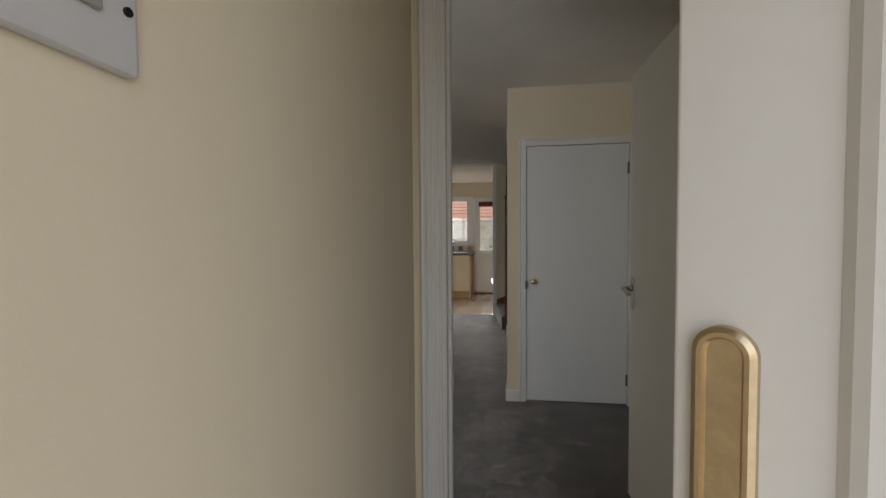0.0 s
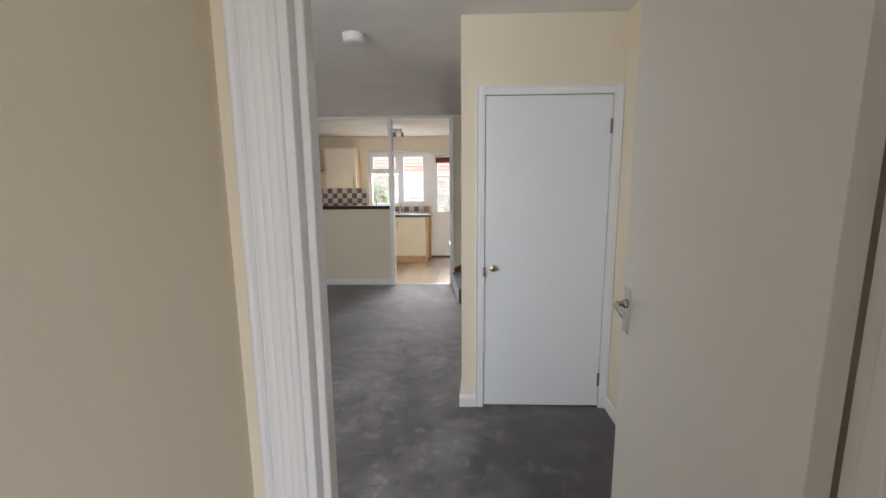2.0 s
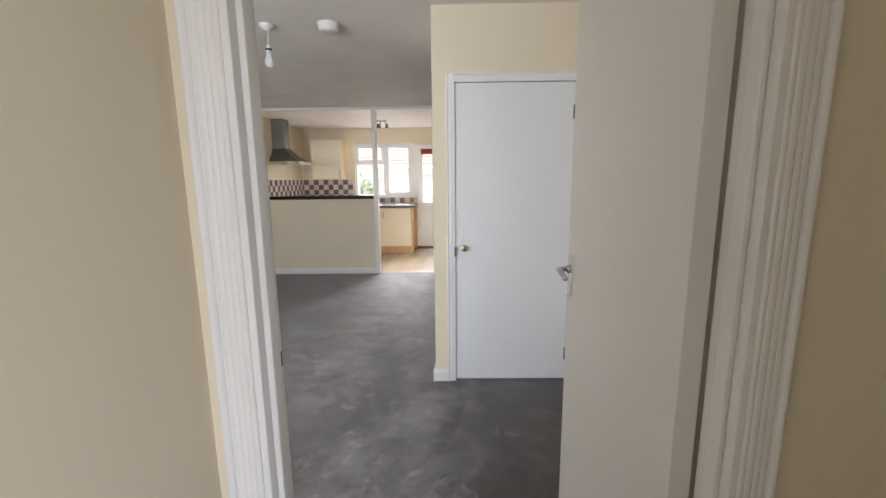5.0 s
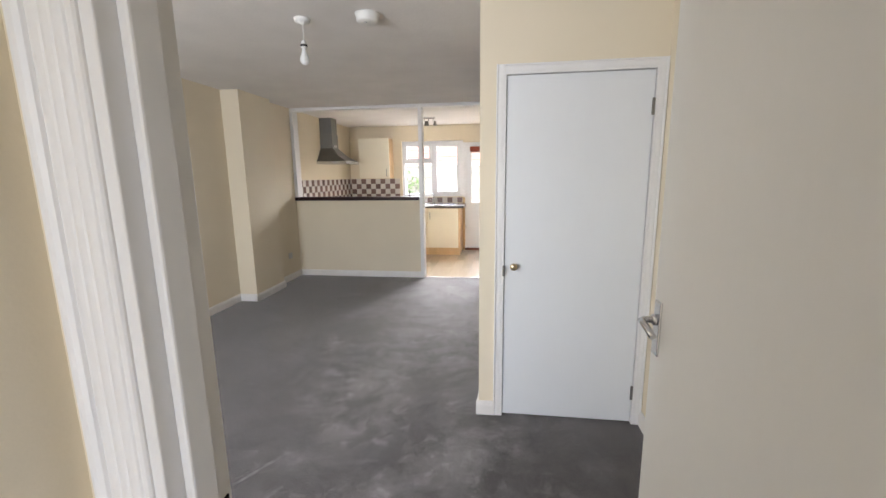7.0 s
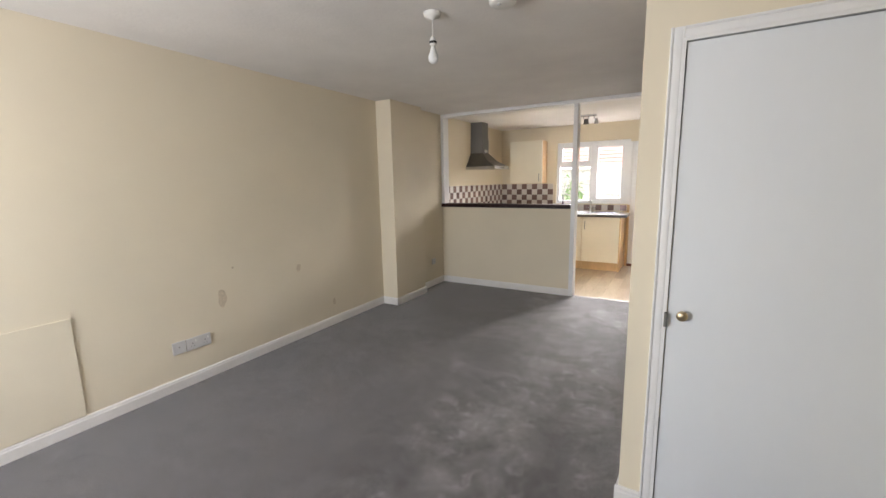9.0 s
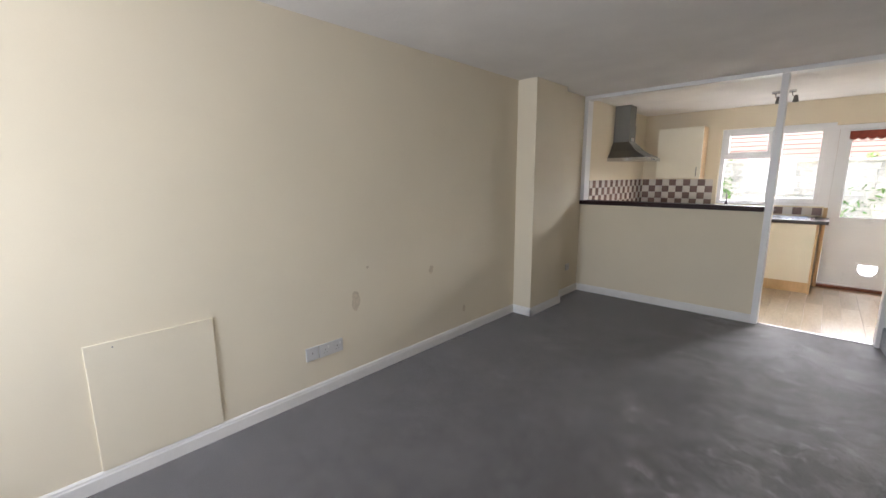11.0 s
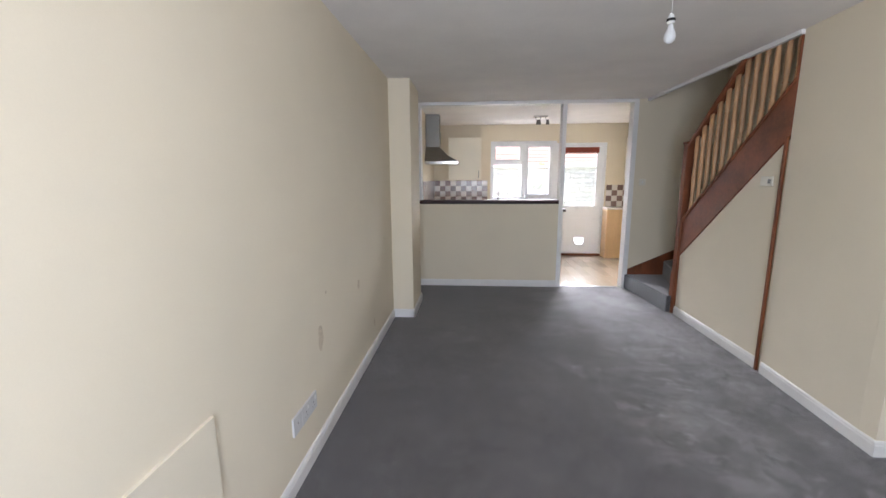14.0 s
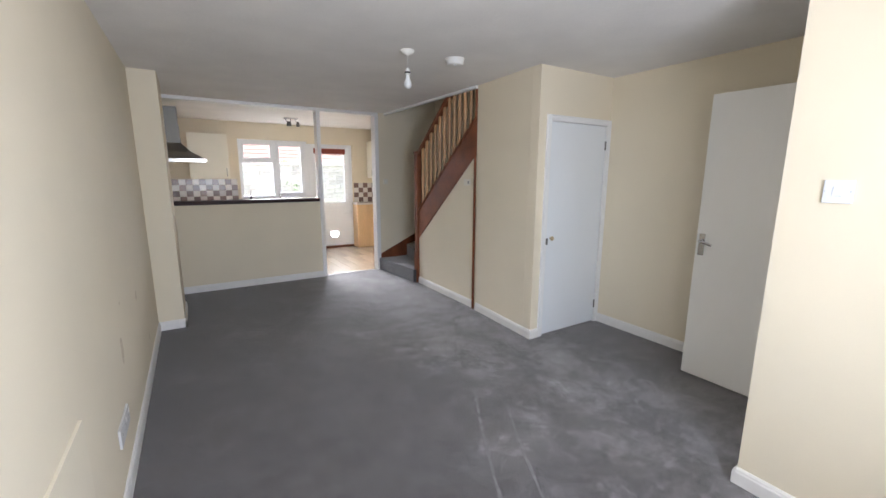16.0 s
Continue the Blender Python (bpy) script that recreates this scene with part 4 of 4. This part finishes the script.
# ceiling spotlight bar
spot = thing("spotlight_bar", (-0.87, 8.1, H), "chrome three-way spotlight on the kitchen ceiling", "ceiling light")
part("base_plate", boxes((-0.98, -0.76, 8.07, 8.13, H - 0.028, H - 0.0005), bevel=0.006), M_CHROME, spot)
for k, (sx, lean) in enumerate(((-0.075, 0.03), (0.0, -0.02), (0.075, 0.035))):
    c = Vector((-0.87 + sx, 8.10, H - 0.028))
    arm = part("arm", tube([c, c + Vector((0, 0, -0.03)), c + Vector((lean * 0.5, -0.01, -0.045))], 0.006, 8), M_CHROME, spot)
    part("shade", lathe([(0.014, 0), (0.02, -0.02), (0.027, -0.06), (0.028, -0.075), (0.024, -0.073), (0.005, -0.05)], c + Vector((lean, -0.012, -0.035)), 'z', 18), M_STEEL, arm)

bottle = thing("bottle", (-1.43, 9.12, 0.92), "small dark plastic bottle on the worktop", "bottle")
part("body", lathe([(0.024, 0), (0.026, 0.01), (0.026, 0.12), (0.018, 0.16), (0.012, 0.19)], (-1.45, 9.09, 0.9242), 'z', 16), M_PURPLE, bottle)
part("pump", tube([(-1.45, 9.09, 1.10), (-1.45, 9.09, 1.20), (-1.45, 9.065, 1.215)], 0.008, 8), M_PURPLE, bottle)

# ---- garden behind the house ----
# unseen dark slab added in front, cutting bounced light and its green tint
structure("road", boxes((-60, 60, -40, -0.155, -0.12, -0.10)), M_BOUNCE_CUT, "unseen dark forecourt slab added to cut bounced light", "road")
structure("ground", boxes((-400, 400, 9.4, 800, -0.25, -0.12), (-400, 400, -600, -0.15, -0.25, -0.12), (-400, XL - 0.22, -0.15, 9.4, -0.25, -0.12), (XR + 0.22, 400, -0.15, 9.4, -0.25, -0.12)), M_GRASS, "garden ground and distance", "ground")
patio = structure("patio", boxes((-3.2, 1.6, 9.42, 13.2, -0.12, -0.09)), M_MORTAR, "pale concrete slab patio", "patio")
slab = bpy.data.meshes.new("slab")
bm = boxes((0.004, 0.592, 0.004, 0.592, 0, 0.025), bevel=0.004)
bm.to_mesh(slab)
bm.free()
slab.materials.append(M_PAVE)
for i in range(8):
    for j in range(6):
        o = new("slab", slab)
        o.parent = patio
        o.location = (-3.2 + 0.598 * i, 9.45 + 0.6 * j, -0.09)
garden_wall = thing("garden_wall", (0, 14.3, -0.12), "pale rubble stone garden wall", "garden wall")
part("core", boxes((-6.5, 4.6, 14.306, 14.52, -0.12, 1.76)), M_MORTAR, garden_wall)
rnd = random.Random(5)
stone_meshes = []
for k in range(6):
    bm = boxes((0.004, 0.45 - rnd.uniform(0.008, 0.03), rnd.uniform(-0.02, 0.01), 0.05, 0.006, 0.2 - rnd.uniform(0.006, 0.018)), bevel=0.012)
    me = bpy.data.meshes.new("stone")
    bm.to_mesh(me)
    bm.free()
    me.materials.append(M_STONE)
    stone_meshes.append(me)
for r in range(13):
    x = -4.3 + rnd.uniform(-0.2, 0.0)
    while x < 2.2:
        w = rnd.uniform(0.5, 1.15)
        o = new("stone", rnd.choice(stone_meshes))
        o.parent = garden_wall
        o.matrix_parent_inverse = Matrix.Translation((0, -14.3, 0.12))
        o.location = (x, 14.292 + rnd.uniform(-0.006, 0.008), -0.12 + 0.144 * r)
        o.scale = (w, 1.0, rnd.uniform(0.66, 0.72))
        x += 0.452 * w
part("coping", boxes((-6.5, 4.8, 14.24, 14.56, 1.762, 1.82), bevel=0.012), M_STONE, garden_wall)


def shrub(at, rx, rz, seed, count):
    s = thing("garden_shrub", at, "dense green leafy shrub behind the garden wall", "shrub", group="shrubs behind the garden wall")
    rnd = random.Random(seed)
    part("stem", tube([at, (at[0] + 0.05, at[1], at[2] + rz * 0.7), (at[0] - 0.06, at[1] + 0.03, at[2] + rz * 1.3)], 0.03, 8), M_FENCE, s)
    verts, faces = [], []
    for _ in range(count):
        d = Vector((rnd.gauss(0, 1), rnd.gauss(0, 1), rnd.gauss(0, 1))).normalized()
        r = 0.55 + 0.5 * rnd.random() + 0.25 * noise.noise(d * 2.2 + Vector((seed, 0, 0)))
        c = Vector(at) + Vector((d.x * rx * r, d.y * rx * 0.7 * r, rz + d.z * rz * r))
        u = Vector((rnd.gauss(0, 1), rnd.gauss(0, 1), rnd.gauss(0, 1))).normalized()
        w = u.orthogonal().normalized()
        n = len(verts)
        ln, wd = rnd.uniform(0.05, 0.09), rnd.uniform(0.02, 0.035)
        verts += [c - u * ln, c - w * wd, c + u * ln, c + w * wd]
        faces.append((n, n + 1, n + 2, n + 3))
    me = bpy.data.meshes.new("leaves")
    me.from_pydata(verts, [], faces)
    me.materials.append(M_LEAF)
    o = new("leaves", me)
    o.parent = s
    o.matrix_parent_inverse = Matrix.Translation(-s.location)
    o["kind"] = "stuff"


shrub((-2.42, 14.60, -0.12), 0.55, 0.99, 3, 2600)
shrub((0.15, 14.66, -0.12), 0.6, 0.97, 8, 2200)
shrub((-4.6, 15.3, -0.12), 0.8, 1.15, 12, 1800)

house = thing("neighbour_house", (-1, 27, -0.12), "red brick house with clay tile roof beyond the garden wall", "house")
EAVE = 2.12
part("wall", boxes((-9, 7, 26.0, 32.0, -0.12, EAVE + 0.05)), M_BRICK, house)
part("roof", prism([(25.6, EAVE), (29.0, EAVE + 2.05), (32.4, EAVE)], 'x', -9.4, 7.4), M_ROOF, house)
for r in range(9):
    y = 25.6 + 3.4 * r / 9
    z = EAVE + 2.05 * r / 9
    part("tile_course", prism([(y - 0.02, z + 0.02), (y - 0.02, z + 0.075), (y + 0.38, z + 0.285), (y + 0.38, z + 0.23)], 'x', -9.42, 7.42), M_ROOF, house)
part("gutter", tube([(-9.4, 25.52, EAVE - 0.03), (7.4, 25.52, EAVE - 0.03)], 0.06, 8), M_UPVC, house)
for xw in (-6.5, -2.2, 2.4):
    w = part("window", boxes((xw, xw + 1.3, 25.93, 25.995, 0.75, 1.9), bevel=0.01), M_UPVC, house, "white framed window")
    part("window_pane", boxes((xw + 0.08, xw + 0.62, 25.915, 25.929, 0.83, 1.82)), M_GLASS, w)
    part("window_pane", boxes((xw + 0.68, xw + 1.22, 25.915, 25.929, 0.83, 1.82)), M_GLASS, w)

# ---- kitchen floor planks and wall tiles, last ----
kfloor = structure("floor_kitchen", boxes((XL - 0.2, XR + 0.2, 6.861, 9.4, -0.06, -0.006)), M_GROUT, "oak effect plank kitchen floor", "floor")
plank = bpy.data.meshes.new("plank")
bm = boxes((0.0006, 0.1494, 0.0006, 1.1994, -0.006, 0.0), bevel=0.0008)
bm.to_mesh(plank)
bm.free()
plank.materials.append(M_PLANK)
short = bpy.data.meshes.new("plank_short")
bm = boxes((0.0006, 0.1494, 0.0006, 0.5994, -0.006, 0.0), bevel=0.0008)
bm.to_mesh(short)
bm.free()
short.materials.append(M_PLANK)
i = 0
x = XL2
while x < XR - 0.01:
    y = 6.8615
    lengths = ((1.2, plank), (1.2, plank)) if i % 2 else ((0.6, short), (1.2, plank), (0.6, short))
    for ln, me in lengths:
        o = new("plank", me)
        o.parent = kfloor
        o.location = (x, y, 0)
        y += ln
    x += 0.15
    i += 1

TS, TT = 0.100, 0.0065


def tile_mesh(name, mat, axis):
    b = {'y': (0.0012, TS - 0.0012, -TT, -0.0005, 0.0012, TS - 0.0012), 'x': (0.0005, TT, 0.0012, TS - 0.0012, 0.0012, TS - 0.0012)}[axis]
    bm = boxes(b, bevel=0.0016)
    me = bpy.data.meshes.new(name)
    bm.to_mesh(me)
    bm.free()
    me.materials.append(mat)
    return me


T_BACK = [tile_mesh("tile_brown", M_TILE_D, 'y'), tile_mesh("tile_white", M_TILE_L, 'y')]
T_LEFT = [tile_mesh("tile_brown", M_TILE_D, 'x'), tile_mesh("tile_white", M_TILE_L, 'x')]


def splashback(name, axis, start, count, fixed, z0, rows, phase):
    if axis == 'y':
        bed = boxes((start, start + count * TS, fixed - 0.004, fixed - 0.0002, z0, z0 + rows * TS))
    else:
        bed = boxes((fixed + 0.0002, fixed + 0.004, start, start + count * TS, z0, z0 + rows * TS))
    s = structure(name, bed, M_GROUT, "chequered brown and white glazed tile splashback", "splashback")
    for c in range(count):
        for r in range(rows):
            me = (T_BACK if axis == 'y' else T_LEFT)[(c + r + phase) % 2]
            o = new("tile", me)
            o.parent = s
            o.location = (start + c * TS, fixed - 0.003, z0 + r * TS) if axis == 'y' else (fixed + 0.003, start + c * TS, z0 + r * TS)


splashback("splashback_left", 'x', 6.948, 22, XL2, 0.922, 5, 0)
splashback("splashback_back", 'y', -2.652, 10, Y_BACK, 0.922, 5, 0)
splashback("splashback_window", 'y', -1.652 + 0.055, 12, Y_BACK, 0.945, 1, 1)
splashback("splashback_right", 'y', 0.545, 6, Y_BACK, 0.932, 4, 1)
